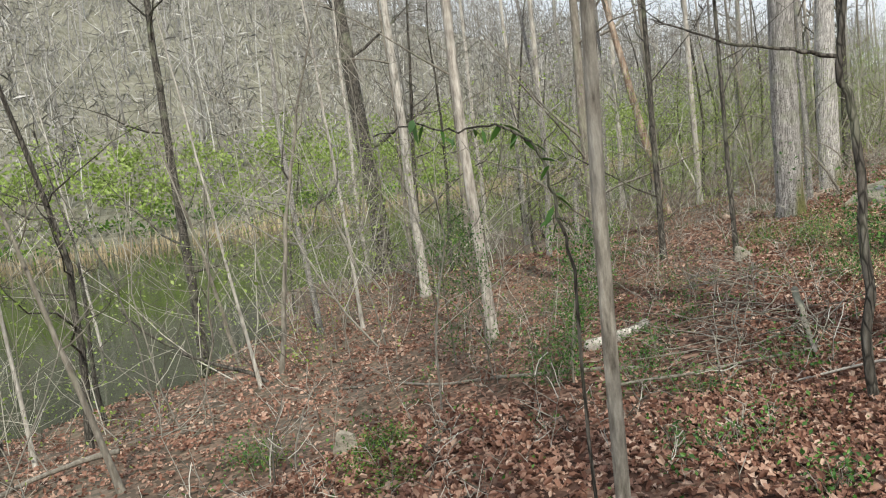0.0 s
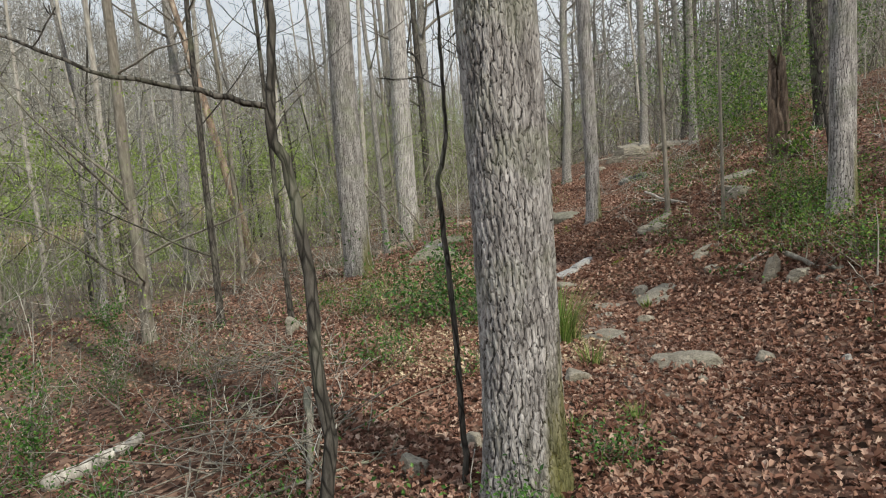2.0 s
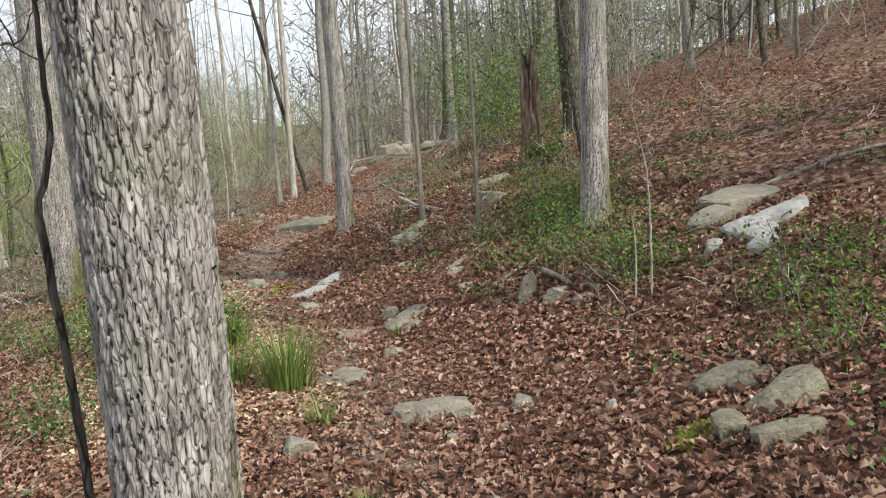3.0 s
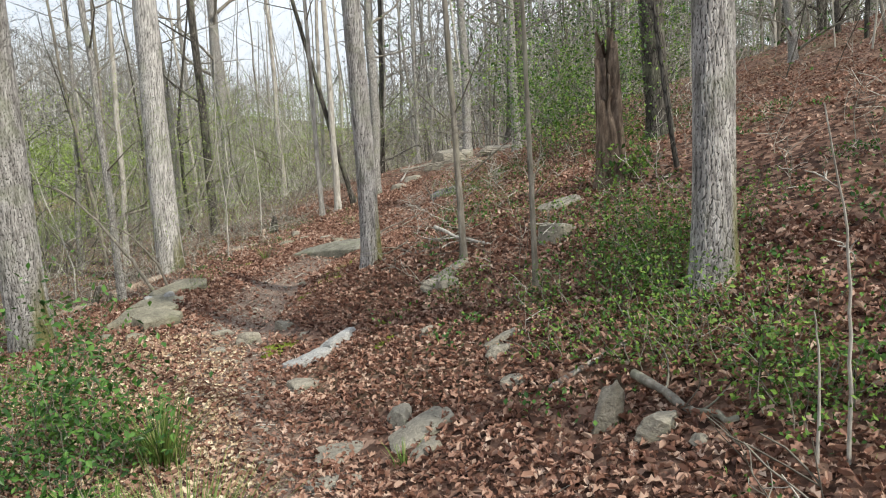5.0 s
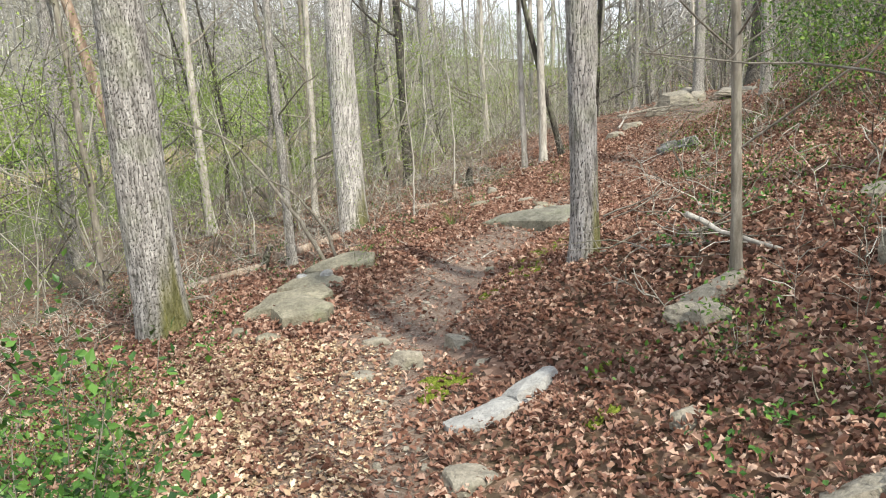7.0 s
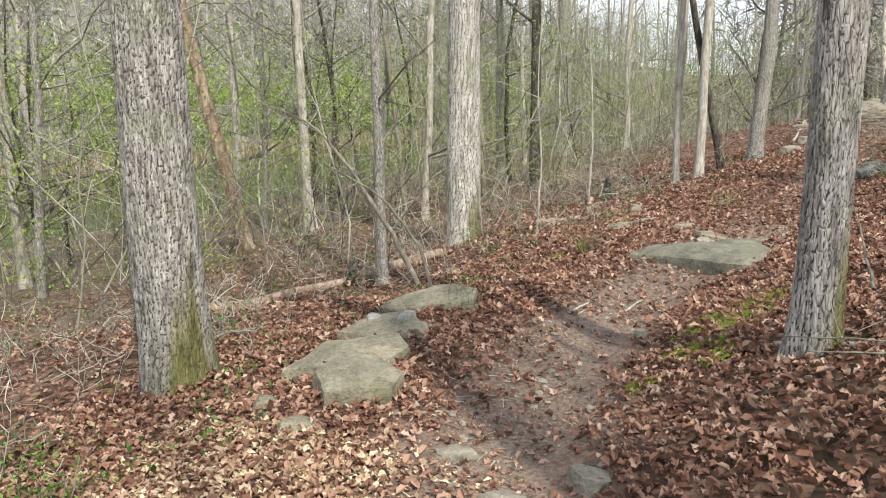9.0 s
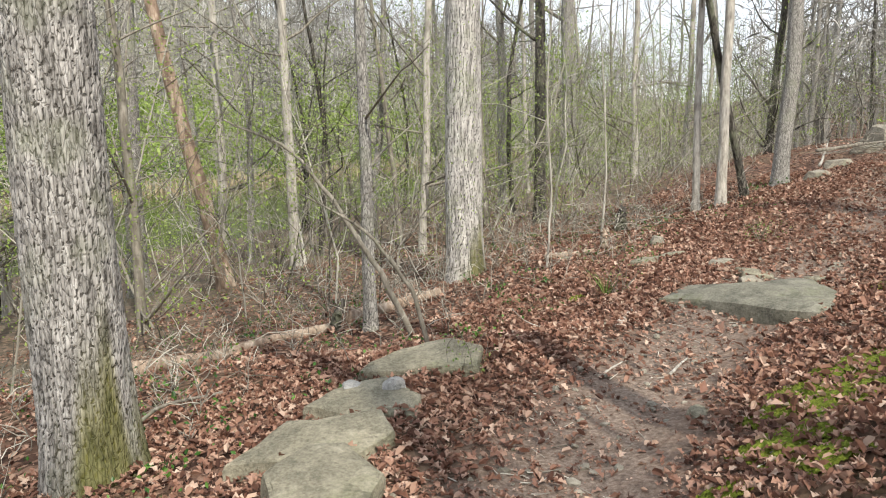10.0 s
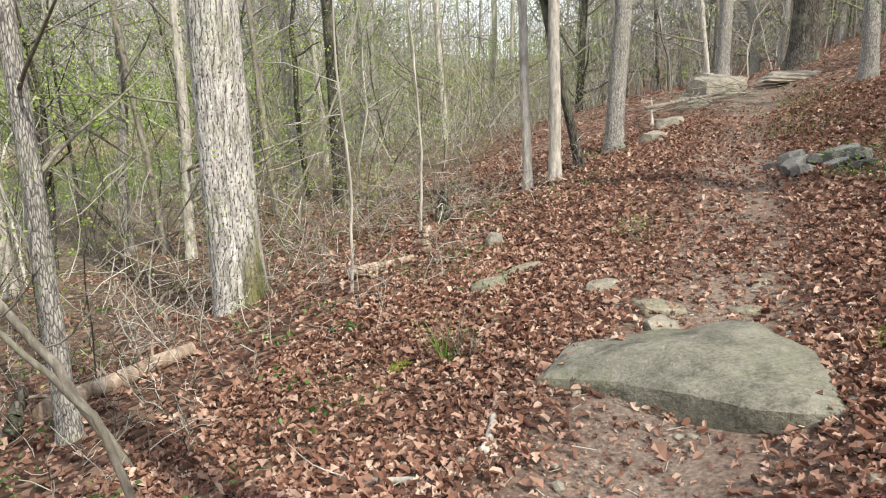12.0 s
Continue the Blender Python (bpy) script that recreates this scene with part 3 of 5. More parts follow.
flat_slabs(((5.66, 4.33, -40, -12, 0.10, 0.17, 0.11, 221), (5.44, 3.95, -30, -6, 0.10, 0.18, 0.12, 222), (5.18, 3.80, -35, -6, 0.09, 0.16, 0.09, 223), (5.17, 4.05, 50, 6, 0.12, 0.10, 0.07, 224), (5.64, 4.20, -30, -6, 0.06, 0.12, 0.08, 225)),
           "angular grey-green slab heaped on the leafy bank", M_TAN_STONE, "bank slabs")
flat_slabs(((5.88, 7.72, -20, 0, 0.055, 0.25, 0.16, 231), (6.20, 7.50, -12, 4, 0.07, 0.22, 0.14, 232), (6.08, 7.27, -20, 0, 0.06, 0.10, 0.07, 233), (5.62, 7.45, -30, 0, 0.04, 0.17, 0.10, 234)),
           "flat grey-tan slab set level in the trail", M_STONE, "trail slabs")
flat_slabs(((9.28, 16.0, 20, -3, 0.10, 0.19, 0.10, 251), (9.64, 16.2, 10, -2, 0.08, 0.17, 0.07, 252), (9.62, 14.75, -25, 0, 0.06, 0.16, 0.10, 253), (10.0, 14.5, -30, 0, 0.05, 0.10, 0.07, 254)),
           "flat tan stone half sunk in brown leaves", M_TAN_STONE, "trail rocks")
flat_slabs(((5.07, 6.74, -35, 0, 0.05, 0.22, 0.11, 241), (7.9, 9.5, -20, -4, 0.08, 0.22, 0.10, 242), (7.02, 7.72, -20, -6, 0.05, 0.15, 0.07, 243), (9.15, 9.4, -25, -4, 0.11, 0.24, 0.12, 244)),
           "flat grey stone half buried in leaves", M_STONE, "bank rocks")


edge_slabs()
stone_pile()
trail_slab()


# ---- trees ----
TREE_N = [0]


def bare_tree(x, y, radius, height, material, label, lean=(0, 0), bark_step=0, plate=(0.035, 0.11), depth=0.006, crown=10, low=0.35, flare=0.35, levels=2, group="woodland trees", fine=4.2, sides=16, sink=0.0, bend=0.6, sprigs=0):
    TREE_N[0] += 1
    r = np.random.default_rng(500 + TREE_N[0])
    tree = tagged(new("tree"), label, "tree", group)
    tree.location = (x, y, gz(x, y) - sink)
    if bark_step:
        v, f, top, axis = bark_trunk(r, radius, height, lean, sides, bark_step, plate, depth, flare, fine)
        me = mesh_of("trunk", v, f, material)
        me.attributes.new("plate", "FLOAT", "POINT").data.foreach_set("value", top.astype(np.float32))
        side = np.arctan2(v[:, 1], v[:, 0]) + 0.6
        damp = smooth(0.75, 0.1, v[:, 2] + 0.25 * np.sin(side * 4) + 0.12 * np.sin(side * 9)) * smooth(-0.1, 0.6, np.cos(side)) * 0.85
        me.attributes.new("moss", "FLOAT", "POINT").data.foreach_set("value", damp.astype(np.float32))
        line = axis[-26:]
        rad = radius * (1 - 0.55 * np.clip(line[:, 2], 0, None) / height)
    else:
        zs = np.concatenate([[-0.3, 0, 0.12, 0.35], np.linspace(0.8, height, 15)])
        w = np.cumsum(r.normal(0, 0.02 * height / 15 + radius * 0.12, (len(zs), 2)), axis=0) * smooth(0, 2, zs)[:, None] * bend
        line = np.stack([lean[0] * zs + w[:, 0], lean[1] * zs + w[:, 1], zs], -1)
        rad = radius * (1 - 0.72 * np.clip(zs, 0, None) / height) * (1 + flare * np.exp(-np.clip(zs, 0, None) / 0.15))
        v, f = tube(line, rad, sides if radius < 0.03 else 12)
        me = mesh_of("trunk", v, f, material)
    part("trunk", me, tree)
    if crown:
        b = boughs(r, line, rad, crown, low, 0.97, height * 0.24, levels, 5)
        if sprigs:
            b += boughs(r, line, rad * 0.3, sprigs, 0.22, 0.62, 1.9, 2, 4, 0.25, 0.28)
        v, f = joined(b)
        part("crown", mesh_of("crown", v, f, M_TWIG if material is not M_DARK else M_DARK), tree, "bare leafless branches", "stuff")
    return tree


# the trees that stand along the walk
bare_tree(3.21, 4.76, 0.178, 17, M_OAK, "large oak with thick flaking grey bark plates", (-0.012, 0.0), 0.010, (0.036, 0.10), 0.013, 9, 0.3, 0.42, sides=190)
bare_tree(5.03, 12.9, 0.20, 18, M_OLD_OAK, "stout oak with furrowed grey bark and mossy foot", (-0.012, 0.0), 0.010, (0.034, 0.062), 0.010, 9, 0.3, 0.36, sides=150)
bare_tree(8.08, 18.5, 0.225, 19, M_PALE_OAK, "tall pale-barked oak beside the trail", (0.0, 0.0), 0.014, (0.045, 0.12), 0.010, 10, 0.25, 0.32, fine=4.6, sides=150)
bare_tree(8.02, 11.05, 0.098, 15, M_OAK, "slim dark grey oak at the trail's edge", (0.0, 0.0), 0.011, (0.026, 0.075), 0.007, 8, 0.35, 0.45, fine=3.6, sides=110)
bare_tree(7.66, 6.68, 0.115, 15, M_OAK, "grey-barked oak among green undergrowth on the bank", (0.01, 0.0), 0.010, (0.026, 0.07), 0.006, 8, 0.3, 0.45, fine=3.6, sides=130)
bare_tree(12.2, 19.65, 0.075, 14, M_PALE, "slender smooth pale grey tree", (0.0, 0.0))
bare_tree(11.75, 19.55, 0.055, 12, M_PALE, "slender smooth pale grey tree", (0.0, 0.0))
bare_tree(13.6, 20.3, 0.125, 15, M_GREY, "straight grey-barked tree beside the trail", (0.01, 0.0))
bare_tree(12.75, 19.9, 0.06, 11, M_DARK, "dark tree leaning over the slope", (-0.27, -0.05), crown=7)
bare_tree(20.8, 23.4, 0.28, 18, M_DARK, "thick dark-barked tree at the crest of the trail", flare=0.5)
bare_tree(19.6, 24.4, 0.15, 16, M_GREY, "grey tree beyond the rocks ahead")
bare_tree(0.12, 9.4, 0.068, 12, M_BLOTCH, "blotchy pale tree with peeling bark", (-0.02, 0), crown=8, low=0.3)
bare_tree(-1.25, 16.3, 0.105, 14, M_PALE, "white-barked tree on the pond slope", (-0.02, 0), low=0.4)
bare_tree(-3.2, 24.6, 0.30, 16, M_DARK, "thick dark trunk near the pond", (-0.02, 0.0), low=0.35)
bare_tree(0.48, 2.13, 0.021, 6, M_MOTTLED, "slim mottled young tree close to the walk", (0.0, 0.03), bend=1.0, crown=5, low=0.5)
bare_tree(3.5, 22.2, 0.16, 14, M_GREY, "grey tree on the slope below the trail", (0, 0))
bare_tree(4.95, 21.2, 0.125, 10, M_STRIPPED, "dead leaning tree stripped of bark", (-0.2, 0.03), crown=4, low=0.5)
bare_tree(6.0, 21.8, 0.085, 13, M_PALE, "thin pale tree on the slope below the trail", (-0.01, 0))
bare_tree(10.5, 23.0, 0.11, 15, M_DARK, "dark vine-covered tree below the trail", (0.0, 0))
bare_tree(13.0, 28.5, 0.2, 16, M_GREY, "grey tree below the trail", (0.0, 0))
bare_tree(9.5, 23.1, 0.05, 11, M_TWIG, "thin young tree below the trail", (-0.03, 0))
bare_tree(13.6, 11.8, 0.19, 17, M_DARK, "dark trunk up on the hillside")
bare_tree(19.8, 16.8, 0.13, 16, M_GREY, "grey trunk up on the hillside")
bare_tree(17.2, 19.2, 0.12, 16, M_GREY, "grey trunk up on the hillside")
bare_tree(-6.25, 16.5, 0.11, 13, M_DARK, "dark crooked tree beside the pond", (-0.02, 0), crown=14, low=0.12)
bare_tree(-3.1, 10.4, 0.026, 5, M_PALE, "thin bleached sapling on the pond slope", (-0.12, 0), crown=6, low=0.3)
bare_tree(-2.25, 14.0, 0.035, 8, M_PALE, "thin bleached sapling on the pond slope", (-0.05, 0), crown=6, low=0.3)
bare_tree(-5.2, 8.5, 0.026, 7, M_PALE, "thin bleached sapling on the pond slope", (-0.02, 0), crown=6, low=0.3)
bare_tree(-9.5, 18.5, 0.04, 8, M_PALE, "thin bleached sapling on the pond slope", (-0.1, 0), crown=6, low=0.3)
bare_tree(-3.0, 6.2, 0.03, 3.2, M_TWIG, "crooked dark sapling leaning over", (-0.22, 0), crown=6, low=0.3)
bare_tree(6.66, 16.2, 0.062, 10, M_GREY, "slim grey tree below the trail", (-0.01, 0), crown=8, low=0.2)
bare_tree(8.05, 9.5, 0.030, 7, M_TWIG, "thin crooked sapling on the bank", (-0.01, 0), crown=10, low=0.2, levels=2)
bare_tree(7.62, 8.1, 0.020, 5, M_TWIG, "thin straight sapling on the bank", (0, 0), crown=9, low=0.15)
bare_tree(9.85, 8.6, 0.022, 6, M_DARK, "thin dark sapling beside the snag", (-0.1, 0.1), crown=6, low=0.3)
bare_tree(3.5, 10.9, 0.035, 7, M_DARK, "thin dark young tree on the slope", (-0.02, 0), crown=9, low=0.15)
bare_tree(2.0, 13.6, 0.09, 13, M_TWIG, "vine-wrapped brown tree on the slope", (-0.02, 0), crown=12, low=0.1)
bare_tree(2.9, 12.6, 0.05, 10, M_DARK, "thin dark tree on the slope", (-0.01, 0), crown=10, low=0.2)


def bent_sapling(x, y, points, radius, material, label, twigs=6, low=0.2, length=0.5, seed=1, host=None):
    """A sapling whose stem follows a bent line given from its foot."""
    r = np.random.default_rng(seed)
    t = np.linspace(0, len(points) - 1, len(points) * 4)
    pts = np.stack([np.interp(t, range(len(points)), [q[k] for q in points]) for k in range(3)], -1)
    pts[1:-1] = (pts[:-2] + pts[1:-1] * 2 + pts[2:]) / 4
    pts = pts + r.normal(0, radius * 0.25, pts.shape)
    rad = np.linspace(radius, radius * 0.3, len(pts))
    thing = host or tagged(new("sapling"), label, "sapling", "saplings")
    if not host:
        thing.location = (x, y, gz(x, y) - 0.05)
    v, f = tube(pts, rad, 9)
    part("branch" if host else "trunk", mesh_of("trunk", v, f, material), thing)
    if twigs:
        v, f = joined(boughs(r, pts, rad, twigs, low, 0.97, length, 2, 4, 0.35, 0.2))
        part("crown", mesh_of("crown", v, f, material), thing, "", "stuff")
    return thing


BENT = bent_sapling(2.24, 4.62, ((0, 0, 0), (0.0, 0, 1.0), (-0.02, 0, 1.6), (-0.09, 0, 1.95), (-0.05, 0, 2.2), (-0.03, 0, 3.4), (0.05, 0, 5)), 0.030, M_DARK, "bent dark sapling near the big oak", 0, seed=3)
bent_sapling(2.24, 4.62, ((-0.08, 0, 1.95), (-0.33, 0, 2.02), (-0.68, 0, 2.1), (-1.03, 0.1, 2.28)), 0.013, M_DARK, "", 3, 0.4, 0.25, seed=4, host=BENT)
bent_sapling(3.02, 5.06, ((0, 0, 0), (0.02, 0, 0.3), (-0.01, 0, 1.2), (-0.03, 0, 1.55), (0.03, 0, 1.72), (0.03, 0, 1.95), (0.05, 0.05, 2.3), (0.1, 0.1, 3.2)), 0.017, M_DARK, "crooked dark sapling behind the oak", 5, 0.4, 0.9, seed=5)
bent_sapling(6.95, 15.3, ((0, 0, 0), (-0.25, 0.1, 0.55), (-0.6, 0.3, 1.15), (-0.95, 0.5, 1.6), (-1.5, 0.8, 1.85)), 0.028, M_TWIG, "slender sapling arching over the slope", 7, 0.3, 0.7, seed=6)
bent_sapling(6.95, 14.6, ((0, 0, 0), (-0.12, 0.1, 0.5), (-0.45, 0.1, 0.95), (-0.9, 0.2, 1.2)), 0.02, M_TWIG, "slender sapling arching beside the trail", 7, 0.3, 0.6, seed=7)
bent_sapling(-4.2, 10.5, ((1.6, 0, 0), (1.0, 0, 0.5), (0.2, 0, 0.8), (-0.5, 0, 1.3), (-0.8, 0, 1.7)), 0.035, M_DARK, "fallen dark bough propped on the slope", 8, 0.2, 0.8, seed=8)
bent_sapling(6.52, 5.35, ((0, 0, 0), (0.0, 0, 0.5), (-0.03, 0, 0.85), (-0.18, 0, 1.25)), 0.008, M_PALE, "thin pale bare stem on the bank", 2, 0.5, 0.2, seed=9)
bent_sapling(6.44, 5.42, ((0, 0, 0), (0.02, 0, 0.4), (-0.02, 0, 0.62)), 0.007, M_PALE, "thin pale bare stem on the bank", 0, seed=10)
bent_sapling(8.7, 17.2, ((0, 0, 0), (0.05, 0, 0.9), (-0.02, 0, 2.0), (0.1, 0, 3.5)), 0.014, M_PALE, "thin pale sapling below the trail", 5, 0.4, 0.6, seed=11)
bent_sapling(9.9, 18.6, ((0, 0, 0), (0.06, 0, 0.9), (0.02, 0, 1.9), (-0.1, 0, 3.2)), 0.016, M_PALE, "thin pale sapling below the trail", 5, 0.4, 0.6, seed=12)


def snag(x, y):
    """A broken dead trunk with a torn top and a hollow."""
    r = np.random.default_rng(77)
    zs = np.linspace(-0.25, 1.5, 36)
    ang = np.linspace(0, 2 * np.pi, 40, endpoint=False)
    z, a = np.meshgrid(zs, ang, indexing="ij")
    tops = 1.15 + 0.3 * np.sin(a + 1) + 0.15 * np.sin(5 * a) + 0.1 * np.sin(11 * a + 2)
    rad = 0.112 * (1 + 0.5 * np.exp(-np.clip(z, 0, None) / 0.2) + 0.1 * np.sin(6 * a + z * 3) + 0.06 * np.sin(14 * a + z * 5))
    rad = rad * (1 - 0.5 * np.exp(-((a - 4.2) / 0.35) ** 2 - ((z - 0.75) / 0.12) ** 2))
    zz = np.minimum(z, tops)
    rad = rad * np.where(z > tops, np.maximum(0.1, 1 - (z - tops) * 3), 1)
    v = np.stack([rad * np.cos(a) - 0.02 * zz, rad * np.sin(a), zz], -1).reshape(-1, 3)
    i, j = np.meshgrid(np.arange(35), np.arange(40), indexing="ij")
    k = (j + 1) % 40
    f = np.stack([i * 40 + j, i * 40 + k, (i + 1) * 40 + k, (i + 1) * 40 + j], -1).reshape(-1, 4)
    ob = new("dead_tree_stump", mesh_of("stump", v, f, M_SNAG))
    ob.location = (x, y, gz(x, y))
    tagged(ob, "tall broken dead trunk with hollow and torn top", "tree stump")


snag(9.7, 9.25)


# ---- fallen wood ----
def fallen(points, radius, material, label, name="fallen_branch", twigs=3, lift=0.0, seed=1):
    r = np.random.default_rng(seed)
    t = np.linspace(0, len(points) - 1, len(points) * 5)
    xy = np.stack([np.interp(t, range(len(points)), [q[k] for q in points]) for k in range(2)], -1) + r.normal(0, radius * 0.5, (len(t), 2))
    h = np.interp(t, range(len(points)), [q[2] if len(q) > 2 else 0 for q in points])
    z = ground_z(xy[:, 0], xy[:, 1])
    line = np.stack([xy[:, 0], xy[:, 1], z + h + radius * 0.6 + lift], -1)
    line[1:-1] = (line[:-2] + 2 * line[1:-1] + line[2:]) / 4
    rad = np.linspace(radius, radius * 0.55, len(t)) * r.uniform(0.85, 1.1, len(t))
    mid = line[len(line) // 2].copy()
    thing = tagged(new(name), label, "fallen branch" if name == "fallen_branch" else "log", "fallen wood")
    thing.location = mid
    ends = [np.concatenate([line[:1] - (line[1] - line[0]) * 0.02, line, line[-1:] + (line[-1] - line[-2]) * 0.02]) - mid, np.concatenate([[0.001], rad, [0.001]])]
    v, f = tube(ends[0], ends[1], 12 if radius > 0.04 else 7)
    part("wood", mesh_of("wood", v, f, material), thing)
    if twigs:
        v, f = joined(boughs(r, line - mid, rad, twigs, 0.15, 0.95, 0.45, 1, 4, 0.35, 0.25))
        part("side_growth", mesh_of("side_growth", v, f, material), thing, "", "stuff")


fallen(((4.72, 15.29), (5.46, 16.47), (6.37, 16.53)), 0.075, M_DEAD, "rotting pale log half sunk in leaves", "log", 2, seed=21)
fallen(((6.52, 16.63), (6.78, 16.85), (7.44, 16.95)), 0.085, M_DEAD, "weathered split log behind the slim grey tree", "log", 3, seed=42)
fallen(((8.89, 17.8), (9.48, 17.76)), 0.06, M_DEAD, "pale weathered log lying in leaves", "log", 2, seed=43)
fallen(((9.6, 17.8, 0.0), (9.61, 17.81, 0.1), (9.63, 17.82, 0.22)), 0.055, M_DEAD, "short pale broken stump among leaves", "stump", 0, seed=44)
fallen(((10.44, 19.18, 0.0), (10.46, 19.19, 0.15), (10.47, 19.20, 0.3)), 0.09, M_DARK, "dark rotten stump in the brush", "stump", 0, seed=45)
fallen(((8.0, 11.3), (8.15, 10.6), (8.25, 9.9), (8.35, 9.5)), 0.014, M_PALE, "thin crooked pale branch lying on leaves", seed=22)
fallen(((8.1, 10.0, 0.25), (8.2, 9.8, 0.1), (8.3, 9.4)), 0.02, M_PALE, "short pale stick leaning on the bank", twigs=1, seed=23)
fallen(((0.98, 7.35), (1.66, 7.77)), 0.07, M_PALE, "short bleached log lying in brush", "log", 1, seed=24)
fallen(((2.68, 6.8, 0.22), (2.52, 6.2, 0.06), (2.38, 5.6)), 0.03, M_TWIG, "broken mossy branch propped on the ground", seed=25)
fallen(((8.29, 5.57), (9.01, 4.9), (9.5, 4.5)), 0.022, M_TWIG, "long bleached log on the hillside", "log", 1, seed=26)
fallen(((1.29, 6.3), (0.2, 7.3), (-1.7, 9.1)), 0.025, M_TWIG, "long thin branch lying down the slope", twigs=5, seed=27)
fallen(((6.66, 6.95), (6.83, 6.88), (7.02, 6.79), (7.2, 6.8)), 0.016, M_PALE, "thin pale stick among green plants", seed=28)
fallen(((6.72, 6.45, 0.1), (6.66, 6.1), (6.62, 5.85)), 0.025, M_TWIG, "brown branch lying among rocks", seed=29)
fallen(((7.6, 14.15), (7.85, 13.85)), 0.018, M_PALE, "short grey stick on the leaves", twigs=1, seed=30)
fallen(((8.12, 13.95), (8.45, 14.45)), 0.02, M_PALE, "mottled grey stick on the leaves", twigs=0, seed=31)
fallen(((6.2, 11.72), (6.5, 11.72)), 0.013, M_TWIG, "bare root crossing the leafy bank", twigs=0, seed=32)
fallen(((7.65, 13.1), (7.95, 13.35)), 0.008, M_PALE, "small pale stick on the trail", twigs=0, seed=33)
fallen(((8.0, 13.0), (8.3, 13.3)), 0.01, M_PALE, "small pale stick on the trail", twigs=0, seed=34)
fallen(((15.0, 21.3, 0.3), (16.3, 21.6, 0.15), (17.6, 21.6)), 0.035, M_TWIG, "bleached fallen trunk by the far rocks", "log", 5, seed=35)
fallen(((14.6, 20.7, 0.1), (16.0, 22.4, 0.25)), 0.025, M_PALE, "bleached fallen limb by the far rocks", twigs=5, seed=36)
fallen(((-3.4, 7.0, 0.15), (-4.4, 6.6, 0.1), (-5.2, 6.0)), 0.03, M_TWIG, "old branch lying beside the pond slope", twigs=5, seed=37)
fallen(((1.0, 5.6, 0.1), (2.0, 5.9, 0.06), (3.0, 5.75)), 0.012, M_TWIG, "thin twiggy branch lying on leaves", twigs=5, seed=38)
fallen(((3.0, 4.4), (2.6, 5.0, 0.08), (1.9, 5.3)), 0.012, M_PALE, "thin twiggy branch lying on leaves", twigs=4, seed=39)
fallen(((4.9, 12.9), (5.2, 13.6, 0.1), (5.6, 14.0)), 0.014, M_TWIG, "thin twiggy branch lying on leaves", twigs=5, seed=40)
fallen(((6.37, 16.53, 0.0), (6.42, 16.59, 0.24)), 0.06, M_DARK, "small rotten stump by the log", "stump", 0, seed=41)


def brush_pile(x, y, size, seed, count=60):
    r = np.random.default_rng(seed)
    bits = []
    for _ in range(count):
        a = r.uniform(0, 2 * np.pi)
        c = np.array([r.normal(0, size * 0.4), r.normal(0, size * 0.4), abs(r.normal(0.1, 0.12))])
        w = wander(r, c, (np.cos(a), np.sin(a), r.normal(0, 0.25)), size * r.uniform(0.6, 1.4), 5, 0.15)
        w[:, 2] = np.maximum(w[:, 2], 0.0)
        bits.append(tube(w, np.linspace(r.uniform(0.003, 0.008), 0.002, 6), 4))
    v, f = joined(bits)
    ob = new("brush_pile", mesh_of("brush_pile", v, f, M_TWIG))
    ob.location = (x, y, gz(x, y))
    tagged(ob, "tangled heap of dead grey twigs on the slope", "brush pile", "brush piles", "stuff")


brush_pile(2.8, 8.75, 0.6, 1)
brush_pile(-3.3, 8.0, 0.8, 2)
brush_pile(2.09, 6.71, 0.9, 7, 36)
brush_pile(2.3, 6.2, 0.8, 3, 45)
brush_pile(10.6, 19.4, 0.9, 4)
brush_pile(16.2, 21.0, 1.0, 5)
brush_pile(8.2, 10.2, 0.5, 6, 30)


# ---- green plants ----
LEAF_V = np.array([(0, 0, 0), (-0.28, 0.4, 0.06), (0, 0.45, 0), (0.28, 0.4, 0.06), (0, 1, -0.05)])
LEAF_F = np.array([(0, 2, 1), (0, 3, 2), (1, 2, 4), (2, 3, 4)])


def spin(r, n, flat=0.6):
    """Random turns for n leaves: a heading, then a tilt."""
    az, tilt, roll = r.uniform(0, 2 * np.pi, n), r.normal(0, flat, n), r.normal(0, flat, n)
    ca, sa, ct, st, cr, sr = np.cos(az), np.sin(az), np.cos(tilt), np.sin(tilt), np.cos(roll), np.sin(roll)
    rz = np.zeros((n, 3, 3)); rx = np.zeros((n, 3, 3)); ry = np.zeros((n, 3, 3))
    rz[:, 0, 0], rz[:, 0, 1], rz[:, 1, 0], rz[:, 1, 1], rz[:, 2, 2] = ca, -sa, sa, ca, 1
    rx[:, 1, 1], rx[:, 1, 2], rx[:, 2, 1], rx[:, 2, 2], rx[:, 0, 0] = ct, -st, st, ct, 1
    ry[:, 0, 0], ry[:, 0, 2], ry[:, 2, 0], ry[:, 2, 2], ry[:, 1, 1] = cr, sr, -sr, cr, 1
    return rz @ rx @ ry


def scatter(r, places, size, flat, verts=LEAF_V, faces=LEAF_F):
    n = len(places)
    s = np.asarray(size)[:, None, None] if np.ndim(size) else size
    v = np.einsum("nij,kj->nki", spin(r, n, flat), verts) * s + places[:, None]
    f = faces[None] + (np.arange(n) * len(verts))[:, None, None]
    return v.reshape(-1, 3), f.reshape(-1, faces.shape[1])


